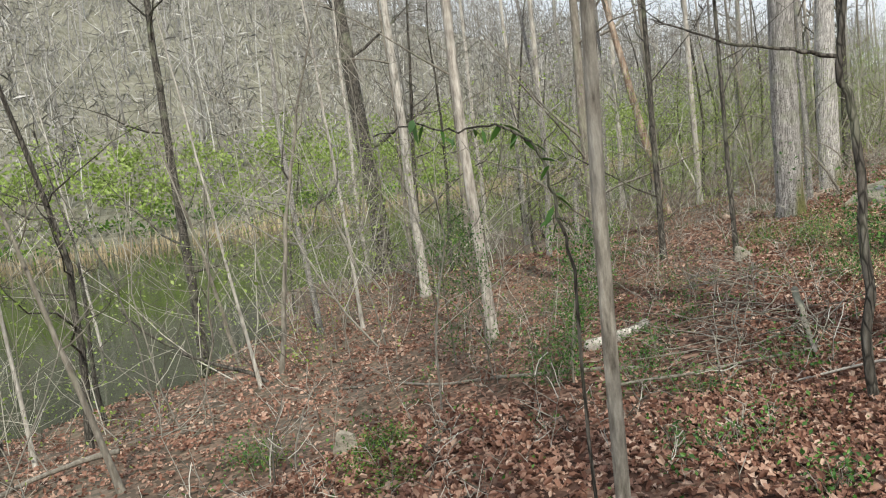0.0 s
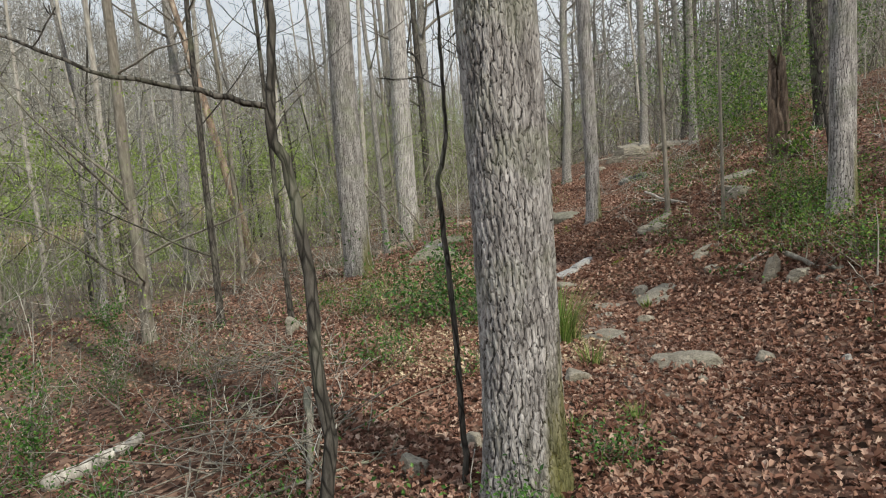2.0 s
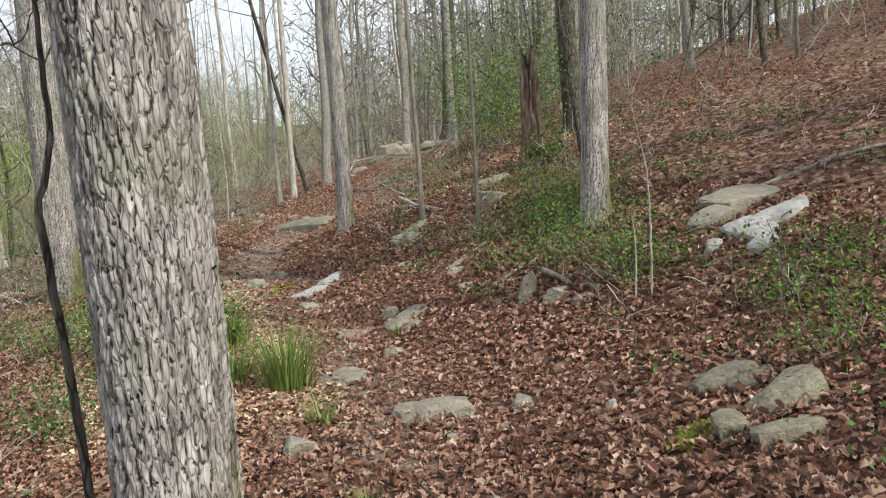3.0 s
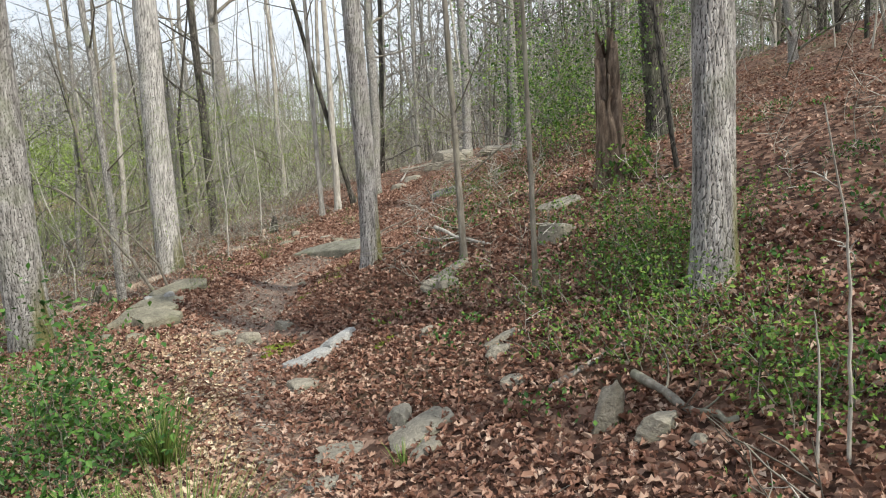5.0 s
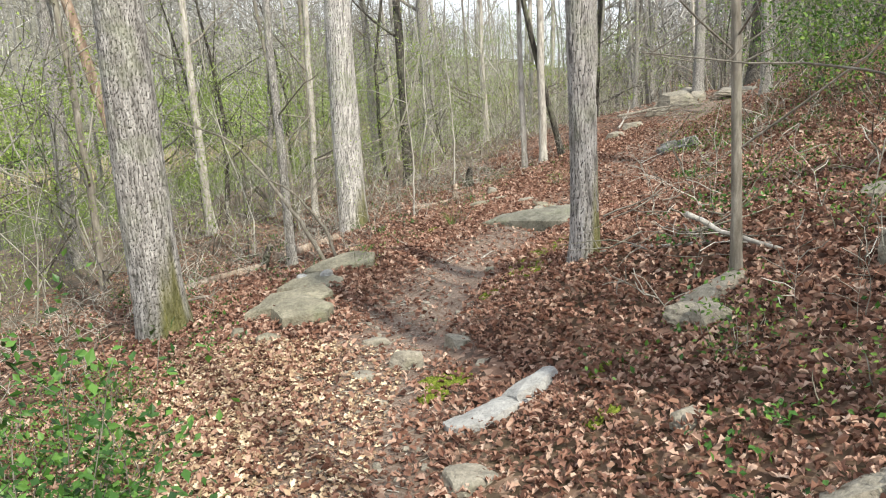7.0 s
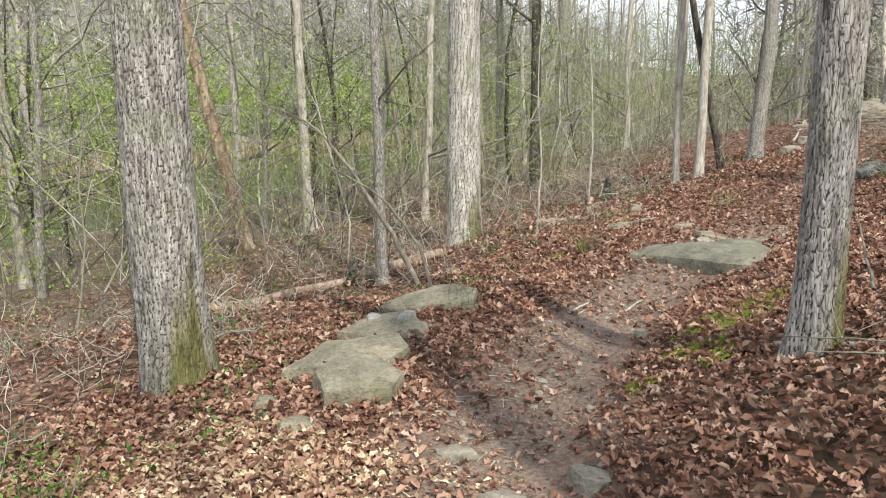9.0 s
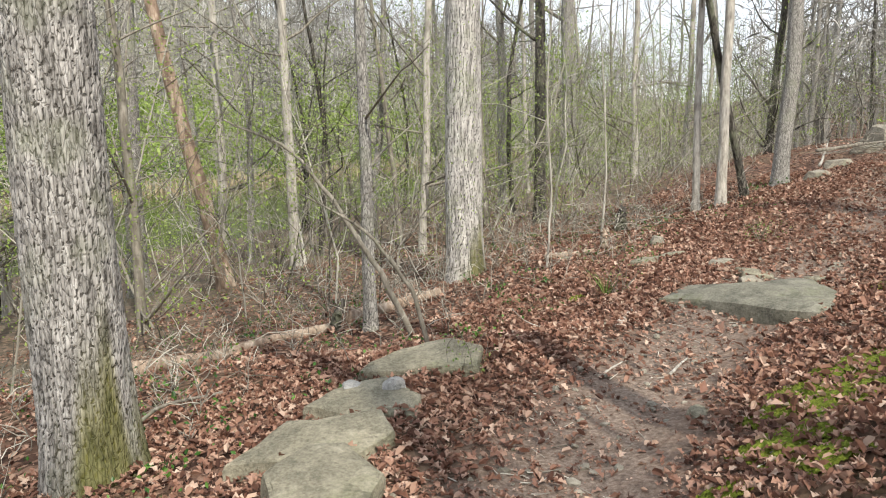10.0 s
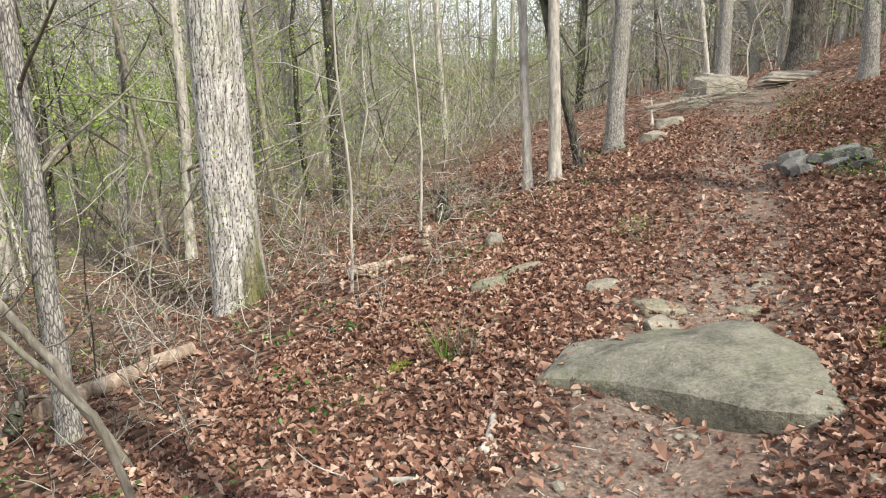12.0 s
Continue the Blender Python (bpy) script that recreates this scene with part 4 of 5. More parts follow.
def shrub(x, y, radius, height, stems, leaves, leaf, material, label, seed, name="shrub", wood=None):
    r = np.random.default_rng(seed)
    thing = tagged(new(name), label, name.replace("_", " "), "undergrowth")
    thing.location = (x, y, gz(x, y))
    bits, spots = [], []
    for _ in range(stems):
        a = r.uniform(0, 2 * np.pi)
        o = np.array([np.cos(a), np.sin(a), 0]) * radius * r.uniform(0, 0.7)
        w = wander(r, o, (np.cos(a) * 0.4, np.sin(a) * 0.4, 1), height * r.uniform(0.55, 1.1), 6, 0.18)
        bits.append(tube(w, np.linspace(0.0035, 0.0015, 7), 3))
        k = max(1, leaves // stems)
        i = r.uniform(0.8, 5.99, k)
        b = i.astype(int)
        q = w[b] + (w[np.minimum(b + 1, 6)] - w[b]) * (i - b)[:, None]
        spots.append(q + r.normal(0, 0.05 + radius * 0.08, (k, 3)))
    v, f = joined(bits)
    part("stalk", mesh_of("stalk", v, f, wood or M_TWIG), thing, "", "stuff")
    q = np.concatenate(spots)
    q[:, 2] = np.maximum(q[:, 2], 0.01)
    v, f = scatter(r, q, r.uniform(0.6, 1.2, len(q)) * leaf, 0.6)
    part("foliage", mesh_of("foliage", v, f, material, False), thing, "small green leaves", "stuff")


for i, (x, y, rad, h, n) in enumerate(((4.72, 8.65, 0.35, 0.85, 1400), (4.5, 9.3, 0.32, 1.15, 1200), (4.95, 8.5, 0.25, 0.4, 500), (4.3, 8.9, 0.35, 0.45, 600), (4.5, 8.0, 0.3, 0.35, 500))):
    shrub(x, y, rad, h * 1.15, 16, int(n * 0.75), 0.05, M_EVER, "dense dark green evergreen shrub beside the trail", 40 + i)
for i, (x, y, rad, h, n) in enumerate(((7.28, 6.6, 0.3, 0.32, 600), (7.0, 6.4, 0.35, 0.28, 700), (7.04, 6.0, 0.3, 0.25, 600), (6.8, 5.6, 0.32, 0.25, 600), (7.3, 6.1, 0.3, 0.3, 500), (7.5, 7.3, 0.4, 0.28, 600),
                                        (7.0, 7.1, 0.35, 0.2, 500), (6.5, 4.35, 0.4, 0.24, 800), (5.95, 3.9, 0.3, 0.2, 500), (6.9, 4.3, 0.4, 0.25, 600), (6.83, 5.5, 0.35, 0.2, 500), (7.45, 7.9, 0.35, 0.2, 400), (7.6, 8.9, 0.3, 0.18, 400), (12.9, 15.3, 0.5, 0.3, 500), (12.5, 15.6, 0.35, 0.25, 400), (14.6, 18.2, 0.6, 0.3, 500), (16.0, 19.2, 0.7, 0.3, 500), (12.0, 14.6, 0.4, 0.2, 400), (9.4, 10.4, 0.5, 0.25, 500), (8.7, 9.0, 0.4, 0.2, 400),
                                        (8.2, 7.42, 0.42, 0.45, 800), (7.84, 7.4, 0.35, 0.3, 700), (7.83, 7.0, 0.35, 0.4, 800), (8.2, 7.0, 0.4, 0.5, 800), (8.5, 7.9, 0.45, 0.4, 700), (7.55, 6.9, 0.3, 0.3, 700))):
    shrub(x, y, rad * 1.5, h, 20, int(n * 1.1), 0.03, M_HERB, "low bright green ground plants on the bank", 60 + i, "ground_plant")
for i, (x, y, rad, h, n) in enumerate(((3.0, 4.45, 0.2, 0.2, 350), (3.65, 4.75, 0.2, 0.22, 400), (3.5, 7.4, 0.35, 0.4, 500), (4.2, 9.6, 0.4, 0.4, 500), (1.3, 6.4, 0.25, 0.5, 500), (0.6, 6.6, 0.3, 0.6, 500), (2.0, 7.6, 0.3, 0.3, 300), (3.9, 6.6, 0.25, 0.25, 250), (-0.7, 5.6, 0.25, 0.15, 350), (-1.9, 6.3, 0.3, 0.2, 400), (2.4, 9.6, 0.4, 0.4, 400),
                                        (1.54, 5.42, 0.3, 0.22, 300), (2.24, 5.57, 0.3, 0.25, 300), (1.46, 4.29, 0.25, 0.2, 260), (1.13, 4.37, 0.22, 0.2, 220), (1.6, 3.61, 0.14, 0.16, 200), (1.16, 5.79, 0.25, 0.3, 260), (0.6, 6.46, 0.2, 0.5, 400), (0.79, 10.46, 0.25, 0.6, 400), (3.71, 8.13, 0.4, 0.2, 350))):
    shrub(x, y, rad, h, 14, int(n * 1.3), 0.028, M_EVER, "loose green shrub on the leafy slope", 80 + i)
for i, (x, y, rad, h, n) in enumerate(((4.5, 10.6, 0.35, 0.3, 450), (4.75, 11.3, 0.3, 0.25, 350), (4.2, 10.1, 0.35, 0.35, 450), (4.75, 10.0, 0.25, 0.3, 350), (3.9, 11.2, 0.35, 0.35, 400), (4.3, 12.0, 0.3, 0.25, 300), (-0.66, 5.6, 0.22, 0.07, 420), (-0.77, 5.23, 0.2, 0.06, 350), (-0.52, 4.77, 0.22, 0.06, 350), (-1.75, 6.25, 0.2, 0.15, 250))):
    shrub(x, y, rad, h, 16, int(n * 1.5), 0.026, M_HERB, "loose bright green weeds below the trail", 180 + i, "ground_plant")
for i, (x, y, rad, h, n) in enumerate(((10.5, 16.0, 0.2, 0.25, 200), (8.6, 15.05, 0.15, 0.35, 60), (9.2, 16.8, 0.2, 0.3, 80), (6.9, 13.3, 0.12, 0.25, 120), (5.0, 13.2, 0.2, 0.5, 120))):
    shrub(x, y, rad, h, 12, n, 0.025, M_GRASS, "sparse wiry green shrub in the leaves", 100 + i)
for i, (x, y, rad, h, n) in enumerate(((12.3, 12.2, 0.9, 3.6, 2600), (13.4, 12.8, 0.9, 3.8, 2600), (16.0, 16.9, 1.1, 3.4, 2600), (15.2, 13.7, 1.2, 4.2, 3000), (9.75, 9.1, 0.25, 0.5, 400), (14.5, 15.5, 1.0, 3.0, 2200))):
    shrub(x, y, rad, h, 26, n, 0.06, M_HERB, "tall evergreen thicket on the hillside", 120 + i, wood=M_DARK)


def young_cedar(x, y, height, seed):
    """A wispy young evergreen: a thin stem with sprays of short needles."""
    r = np.random.default_rng(seed)
    thing = tagged(new("young_cedar"), "wispy young green cedar on the slope", "cedar", "young cedars")
    thing.location = (x, y, gz(x, y))
    line = wander(r, (0, 0, -0.05), (0, 0, 1), height, 7, 0.05)
    rad = np.linspace(0.012, 0.003, 8)
    v, f = tube(line, rad, 6)
    part("trunk", mesh_of("trunk", v, f, M_TWIG), thing)
    sprays = boughs(r, line, rad * 1.2, 34, 0.08, 0.98, height * 0.34, 1, 3, 0.35, 0.2)
    v, f = joined(sprays)
    part("crown", mesh_of("crown", v, f, M_TWIG), thing, "", "stuff")
    q = v[r.integers(len(v), size=1300)] + r.normal(0, 0.05, (1300, 3))
    v, f = scatter(r, q, r.uniform(0.015, 0.035, len(q)), 0.9)
    part("foliage", mesh_of("foliage", v, f, M_EVER, False), thing, "", "stuff")


for i, (x, y, h) in enumerate(((0.75, 6.3, 1.3), (0.1, 7.6, 1.5), (-0.3, 8.6, 1.6), (0.9, 7.6, 0.9), (-0.2, 10.4, 1.8), (1.5, 9.3, 1.0))):
    young_cedar(x, y, h, 150 + i)


def grass_tuft(x, y, radius, height, blades, seed):
    r = np.random.default_rng(seed)
    vs, fs = [], []
    for i in range(blades):
        a, o = r.uniform(0, 2 * np.pi), r.uniform(0, radius)
        base = np.array([np.cos(a) * o, np.sin(a) * o, -0.02])
        out = np.array([np.cos(a), np.sin(a), 0]) * r.uniform(0.15, 0.9)
        side = np.array([-np.sin(a), np.cos(a), 0]) * 0.006
        h = height * r.uniform(0.6, 1.1)
        for k in range(4):
            t = k / 3
            c = base + np.array([0, 0, h * t]) + out * h * t * t
            vs += [c - side * (1 - t * 0.9), c + side * (1 - t * 0.9)]
        fs += [[i * 8 + k * 2, i * 8 + k * 2 + 1, i * 8 + k * 2 + 3, i * 8 + k * 2 + 2] for k in range(3)]
    ob = new("grass_tuft", mesh_of("grass_tuft", np.array(vs), fs, M_GRASS))
    ob.location = (x, y, gz(x, y))
    tagged(ob, "upright tuft of green grass blades", "grass tuft", "grass tufts")


for i, (x, y, rad, h, n) in enumerate(((4.74, 6.9, 0.2, 0.42, 320), (4.55, 7.3, 0.18, 0.32, 120), (5.05, 8.35, 0.16, 0.38, 140), (4.5, 6.1, 0.08, 0.22, 40), (5.95, 7.3, 0.06, 0.14, 30), (4.1, 5.1, 0.07, 0.14, 40), (3.75, 5.2, 0.06, 0.12, 30), (8.5, 15.1, 0.06, 0.25, 25))):
    grass_tuft(x, y, rad, h, n, 200 + i)


def leafy_vine():
    """A thin climbing stem that droops over, with dark drooping leaves."""
    r = np.random.default_rng(91)
    g = gz(0.47, 2.75)
    knots = ((0.50, 2.78, g - 0.05), (0.46, 2.74, 0.5), (0.465, 2.75, 1.07), (0.436, 2.75, 1.25), (0.41, 2.75, 1.41), (0.36, 2.75, 1.50), (0.27, 2.75, 1.55), (0.15, 2.76, 1.545), (0.02, 2.78, 1.58), (-0.12, 2.8, 1.56))
    t = np.linspace(0, len(knots) - 1, 46)
    pts = np.stack([np.interp(t, range(len(knots)), [q[k] for q in knots]) for k in range(3)], -1) + r.normal(0, 0.004, (46, 3))
    base = np.array([0.47, 2.75, g])
    thing = tagged(new("climbing_vine"), "thin dark vine with drooping green leaves", "vine")
    thing.location = base
    v, f = tube(pts - base, np.linspace(0.007, 0.0025, 46), 6)
    part("stem", mesh_of("stem", v, f, M_DARK), thing)
    for i in range(26):
        k = int(r.integers(14, 46))
        me = LEAF_MESH
        leaf = new("leaf", me)
        leaf.parent = thing
        leaf.matrix_local = pose(*(pts[k] - base + r.normal(0, 0.008, 3)), r.uniform(-75, -10), r.uniform(-40, 40), r.uniform(0, 360)) @ Matrix.Scale(r.uniform(0.05, 0.085), 4)


LEAF_MESH = mesh_of("leaf", np.array([(0, 0, 0), (-0.13, 0.3, 0.03), (0, 0.35, 0), (0.13, 0.3, 0.03), (-0.11, 0.65, 0.0), (0, 0.68, -0.03), (0.11, 0.65, 0.0), (0, 1, -0.1)]), [(0, 2, 1), (0, 3, 2), (1, 2, 4), (2, 5, 4), (2, 3, 5), (3, 6, 5), (4, 5, 7), (5, 6, 7)], M_EVER)
leafy_vine()


def moss_patch(x, y, size, seed):
    r = np.random.default_rng(seed)
    bm = bmesh.new()
    bmesh.ops.create_grid(bm, x_segments=34, y_segments=34, size=size)
    for v in bm.verts:
        d = v.co.xy.length / size
        n = noise.fractal(Vector((v.co.x * 4.2 / size + seed, v.co.y * 4.2 / size, 0)), 1.0, 2.0, 4)
        edge = 0.62 + 0.85 * n
        wx, wy = x + v.co.x, y + v.co.y * 0.7
        h = 0.026 * max(-1.6, min(0.35, edge - d)) + 0.008 * noise.noise(Vector((v.co.x * 60, v.co.y * 60, seed)))
        v.co = Vector((v.co.x, v.co.y * 0.7, gz(wx, wy) - gz(x, y) + 0.022 + h))
    me = bpy.data.meshes.new("moss")
    bm.to_mesh(me)
    bm.free()
    me.materials.append(M_MOSS)
    for p in me.polygons:
        p.use_smooth = True
    ob = new("moss_patch", me)
    ob.location = (x, y, gz(x, y))
    tagged(ob, "bright yellow-green moss cushion on the ground", "moss", "moss patches")


for i, (x, y, s) in enumerate(((6.62, 10.3, 0.13), (7.8, 11.7, 0.13), (8.1, 12.1, 0.12), (8.55, 12.15, 0.18), (8.2, 11.9, 0.14), (7.96, 11.97, 0.1), (7.81, 11.46, 0.09), (5.13, 4.19, 0.11), (9.9, 13.6, 0.1), (8.3, 15.24, 0.05), (6.89, 9.02, 0.06), (7.16, 9.5, 0.06), (7.45, 11.55, 0.07), (6.45, 10.1, 0.07))):
    moss_patch(x, y, s * 1.35, 300 + i)


# ---- the woods ----
def clear_of(x, y, gap):
    return all((x - o.location.x) ** 2 + (y - o.location.y) ** 2 > gap * gap for o in NAMED)


NAMED = [o for o in scene.objects if o.parent is None and o.name.startswith("tree")]


def prototypes(kinds):
    out = []
    for material, radius, height, crown, low, label in kinds:
        out.append(bare_tree(0, -60 - 3 * len(out), radius, height, material, label, (random.uniform(-0.03, 0.03), random.uniform(-0.03, 0.03)), crown=crown, low=low, flare=0.25, bend=1.2, sprigs=9))
    return out


PROTO = prototypes(((M_GREY, 0.13, 16, 18, 0.14, "bare grey woodland tree"), (M_DARK, 0.12, 15, 18, 0.12, "bare dark-barked woodland tree"), (M_PALE, 0.08, 13, 16, 0.14, "slender pale-barked bare tree"),
                    (M_GREY, 0.17, 18, 18, 0.2, "bare grey woodland tree"), (M_TWIG, 0.055, 10, 20, 0.08, "thin bare young tree"), (M_PALE, 0.06, 11, 16, 0.12, "slender pale-barked bare tree"),
                    (M_DARK, 0.07, 12, 20, 0.08, "thin dark bare young tree"), (M_GREY, 0.09, 13, 18, 0.12, "bare grey woodland tree")))


def plant_woods(count, p_range, v_range, seed, kinds):
    r = np.random.default_rng(seed)
    made = 0
    while made < count:
        p, v = r.uniform(*p_range), r.uniform(*v_range)
        x, y = (float(c) for c in from_pv(p, v))
        made += 1
        if not clear_of(x, y, 0.9) or gz(x, y) < WATER + 0.1:
            continue
        k = kinds[int(r.integers(len(kinds)))]
        s = r.uniform(0.75, 1.25)
        t = copy_thing(PROTO[k], pose(x, y, gz(x, y), r.normal(0, 2), r.normal(0, 2), r.uniform(0, 360)))
        t.scale = (s, s, s * r.uniform(0.9, 1.1))


def limby_tree(material, radius, height, label, seed):
    """A small crooked tree with spreading, much-divided limbs from low down."""
    r = np.random.default_rng(seed)
    tree = tagged(new("tree"), label, "tree", "woodland trees")
    line = wander(r, (0, 0, -0.2), (r.normal(0, 0.1), r.normal(0, 0.1), 1), height, 14, 0.075, 0.04)
    rad = np.linspace(radius, radius * 0.18, 15)
    part("trunk", mesh_of("trunk", *tube(line, rad, 9), material), tree)
    bits = boughs(r, line, np.maximum(rad, 0.02), 15, 0.16, 0.96, height * 0.34, 3, 6, 0.45, 0.22, 6)
    part("crown", mesh_of("crown", *joined(bits), material), tree, "bare crooked branches", "stuff")
    return tree


LIMBY = [limby_tree(m, a, h, text, 700 + i) for i, (m, a, h, text) in enumerate((
    (M_DARK, 0.055, 7.5, "crooked dark young tree with spreading bare limbs"), (M_TWIG, 0.045, 6.0, "twiggy brown young tree with spreading bare limbs"),
    (M_DARK, 0.04, 5.0, "crooked dark young tree with spreading bare limbs"), (M_GREY, 0.07, 9.0, "crooked grey young tree with spreading bare limbs")))]


def plant_limby(count, p_range, v_range, seed):
    """The first of each kind goes in too, so that none stands apart."""
    r = np.random.default_rng(seed)
    for i in range(count):
        x, y = (float(c) for c in from_pv(r.uniform(*p_range), r.uniform(*v_range)))
        if not clear_of(x, y, 0.7) or gz(x, y) < WATER + 0.1:
            continue
        k, turn = LIMBY[i % 4], r.uniform(0, 360)
        place = pose(x, y, gz(x, y), 0, 0, turn)
        if k in FRESH:
            FRESH.remove(k)
            k.matrix_world = place
        else:
            copy_thing(k, place).scale = (1, 1, r.uniform(0.85, 1.2))


FRESH = list(LIMBY)
plant_limby(34, (13, 44), (-14.5, -6.8), 81)
plant_limby(9, (3, 13), (-15, -9), 82)
plant_limby(18, (22, 60), (3.5, 20), 83)
plant_limby(20, (12, 26), (7.5, 18), 85)
plant_limby(8, (36, 70), (-8, 6), 84)

THIN, ALL = (2, 4, 5, 7), tuple(range(8))
plant_woods(42, (13, 60), (-15.5, -6.5), 1, THIN)
plant_woods(60, (15, 60), (7, 36), 3, ALL)
plant_woods(25, (4, 18), (14, 40), 4, ALL)
plant_woods(46, (34, 70), (-5, 12), 5, ALL)
# unseen trees added behind the walk to throw shade over it
plant_woods(14, (-25, -4), (-8, 14), 6, ALL)
# more shade casters, added out of view to darken the right hillside
plant_woods(24, (-6, 8), (6, 16), 7, ALL)
# also never in view: added to dapple the ground at the start
plant_woods(18, (-14, -3), (2.5, 13), 9, ALL)
for i, o in enumerate(PROTO):
    x, y = (float(c) for c in from_pv(38 + 2.3 * i, 4.0 + (i % 3)))
    o.location = (x, y, gz(x, y))


def far_woods(name, count, p_range, v_range, seed, label, height=15.0):
    """Bare trees past counting, each a trunk and a fan of branches."""
    r = np.random.default_rng(seed)
    p, v = r.uniform(*p_range, count), r.uniform(*v_range, count)
    x, y = from_pv(p, v)
    z = ground_z(x, y)
    keep = z > WATER + 0.15
    x, y, z = x[keep], y[keep], z[keep]
    n = len(x)
    forms = []
    for _ in range(14):
        h = height * r.uniform(0.6, 1.15)
        line = np.stack([np.cumsum(r.normal(0, 0.25, 6)), np.cumsum(r.normal(0, 0.25, 6)), np.linspace(-0.3, h, 6)], -1)
        bits = [tube(line, np.linspace(r.uniform(0.05, 0.13), 0.02, 6), 4)]
        rad = np.linspace(0.16, 0.04, 6)
        for q, f in boughs(r, line, rad, 7, 0.3, 0.98, h * 0.3, 1, 3, 0.8, 0.13, 2):
            bits.append((q, f))
        for b in range(22):
            i = r.uniform(1.2, 4.95)
            k = int(i)
            at = line[k] + (line[k + 1] - line[k]) * (i - k) + r.normal(0, 0.9, 3)
            a = r.uniform(0, 2 * np.pi)
            bits.append(tube(wander(r, at, (np.cos(a), np.sin(a), 0.9), r.uniform(1, 2.6), 1, 0.2), (0.03, 0.01), 3))
        forms.append(joined(bits))
    which = r.integers(len(forms), size=n)
    pieces = []
    for k, (fv, ff) in enumerate(forms):
        at = np.nonzero(which == k)[0]
        if not len(at):
            continue
        a, s = r.uniform(0, 2 * np.pi, len(at)), r.uniform(0.75, 1.2, len(at))
        c, d = np.cos(a) * s, np.sin(a) * s
        vx = fv[None, :, 0] * c[:, None] - fv[None, :, 1] * d[:, None] + x[at, None]
        vy = fv[None, :, 0] * d[:, None] + fv[None, :, 1] * c[:, None] + y[at, None]
        vz = fv[None, :, 2] * s[:, None] + z[at, None]
        pieces.append((np.stack([vx, vy, vz], -1).reshape(-1, 3), (ff[None] + (np.arange(len(at)) * len(fv))[:, None, None]).reshape(-1, 4)))
    v, f = joined(pieces)
    tagged(new(name, mesh_of(name, v, f, M_WOODS, False)), label, "woods", kind="stuff")


far_woods("far_woods", 2100, (-70, 300), (-195, -44), 11, "bare grey woods on the hill beyond the pond", 15)
far_woods("woods_ahead", 380, (90, 240), (-110, 30), 12, "bare grey woods beyond the trail", 15)
far_woods("crest_woods", 260, (52, 120), (-6, 45), 13, "bare grey woods beyond the crest", 13)


def understory(name, count, p_range, v_range, seed, label, tall=(0.8, 3.2), thick=(0.003, 0.009), arms=8):
    """Thin bare stems and twigs past counting."""
    r = np.random.default_rng(seed)
    forms = []
    for _ in range(16):
        h = r.uniform(*tall)
        rad = r.uniform(*thick)
        line = wander(r, (0, 0, -0.05), (r.normal(0, 0.25), r.normal(0, 0.25), 1), h, 6, 0.17)
        rr = np.linspace(rad, rad * 0.35, 7)
        forms.append(joined([tube(line, rr, 4)] + boughs(r, line, rr * 1.5, arms, 0.15, 0.98, h * 0.4, 1, 3, 0.6, 0.25, 3)))
    p, v = r.uniform(*p_range, count), r.uniform(*v_range, count)
    x, y = from_pv(p, v)
    clump = np.sin(x * 0.9 + 1) * np.sin(y * 0.8) + 0.4 * np.sin(x * 2.3) * np.sin(y * 2.7)
    z = ground_z(x, y)
    keep = (z > WATER - 0.1) & (clump > r.uniform(-1.2, 0.7, count))
    x, y, z = x[keep], y[keep], z[keep]
    which = r.integers(len(forms), size=len(x))
    pieces = []
    for k, (fv, ff) in enumerate(forms):
        at = np.nonzero(which == k)[0]
        a, s = r.uniform(0, 2 * np.pi, len(at)), r.uniform(0.6, 1.3, len(at))
        c, d = np.cos(a) * s, np.sin(a) * s
        vx = fv[None, :, 0] * c[:, None] - fv[None, :, 1] * d[:, None] + x[at, None]
        vy = fv[None, :, 0] * d[:, None] + fv[None, :, 1] * c[:, None] + y[at, None]
        vz = fv[None, :, 2] * s[:, None] + z[at, None]
        pieces.append((np.stack([vx, vy, vz], -1).reshape(-1, 3), (ff[None] + (np.arange(len(at)) * len(fv))[:, None, None]).reshape(-1, 4)))
    v, f = joined(pieces)
    tagged(new(name, mesh_of(name, v, f, M_BRUSH, True)), label, "brush", kind="stuff")


understory("slope_brush", 1450, (12, 60), (-16, -4.8), 21, "dense thin bare brush below the trail", (0.7, 2.8), (0.004, 0.012))
understory("shore_brush", 420, (-8, 13), (-16, -4.5), 22, "thin bare brush on the pond slope")
understory("hill_brush", 800, (16, 60), (5.5, 30), 23, "thin bare brush up the hillside")
understory("trail_brush", 420, (28, 60), (-5, 6), 24, "thin bare brush beyond the trail")
understory("low_twigs", 800, (2, 24), (-5, -1.8), 25, "low dead twigs and weeds beside the trail", (0.2, 0.7), thick=(0.0015, 0.004))
understory("bank_twigs", 420, (5, 26), (1.6, 6), 26, "low dead twigs and weeds on the bank", (0.2, 0.8), thick=(0.0015, 0.004))
understory("tangle_brush", 680, (17, 36), (-9.5, -3.2), 31, "low grey tangle of brush below the trail", (0.4, 1.3), (0.002, 0.006), 8)
understory("tall_thicket", 300, (9, 60), (-15.8, -5.5), 28, "tall thin twiggy thicket below the trail", (3.0, 6.5), (0.010, 0.022), 16)
understory("crest_thicket", 120, (32, 66), (-5, 10), 33, "tall thin twiggy thicket beyond the crest", (2.5, 6.0), (0.010, 0.02), 14)
understory("hill_thicket", 300, (17, 60), (6, 26), 29, "tall thin twiggy thicket up the hillside", (3.0, 6.0), (0.008, 0.018), 14)
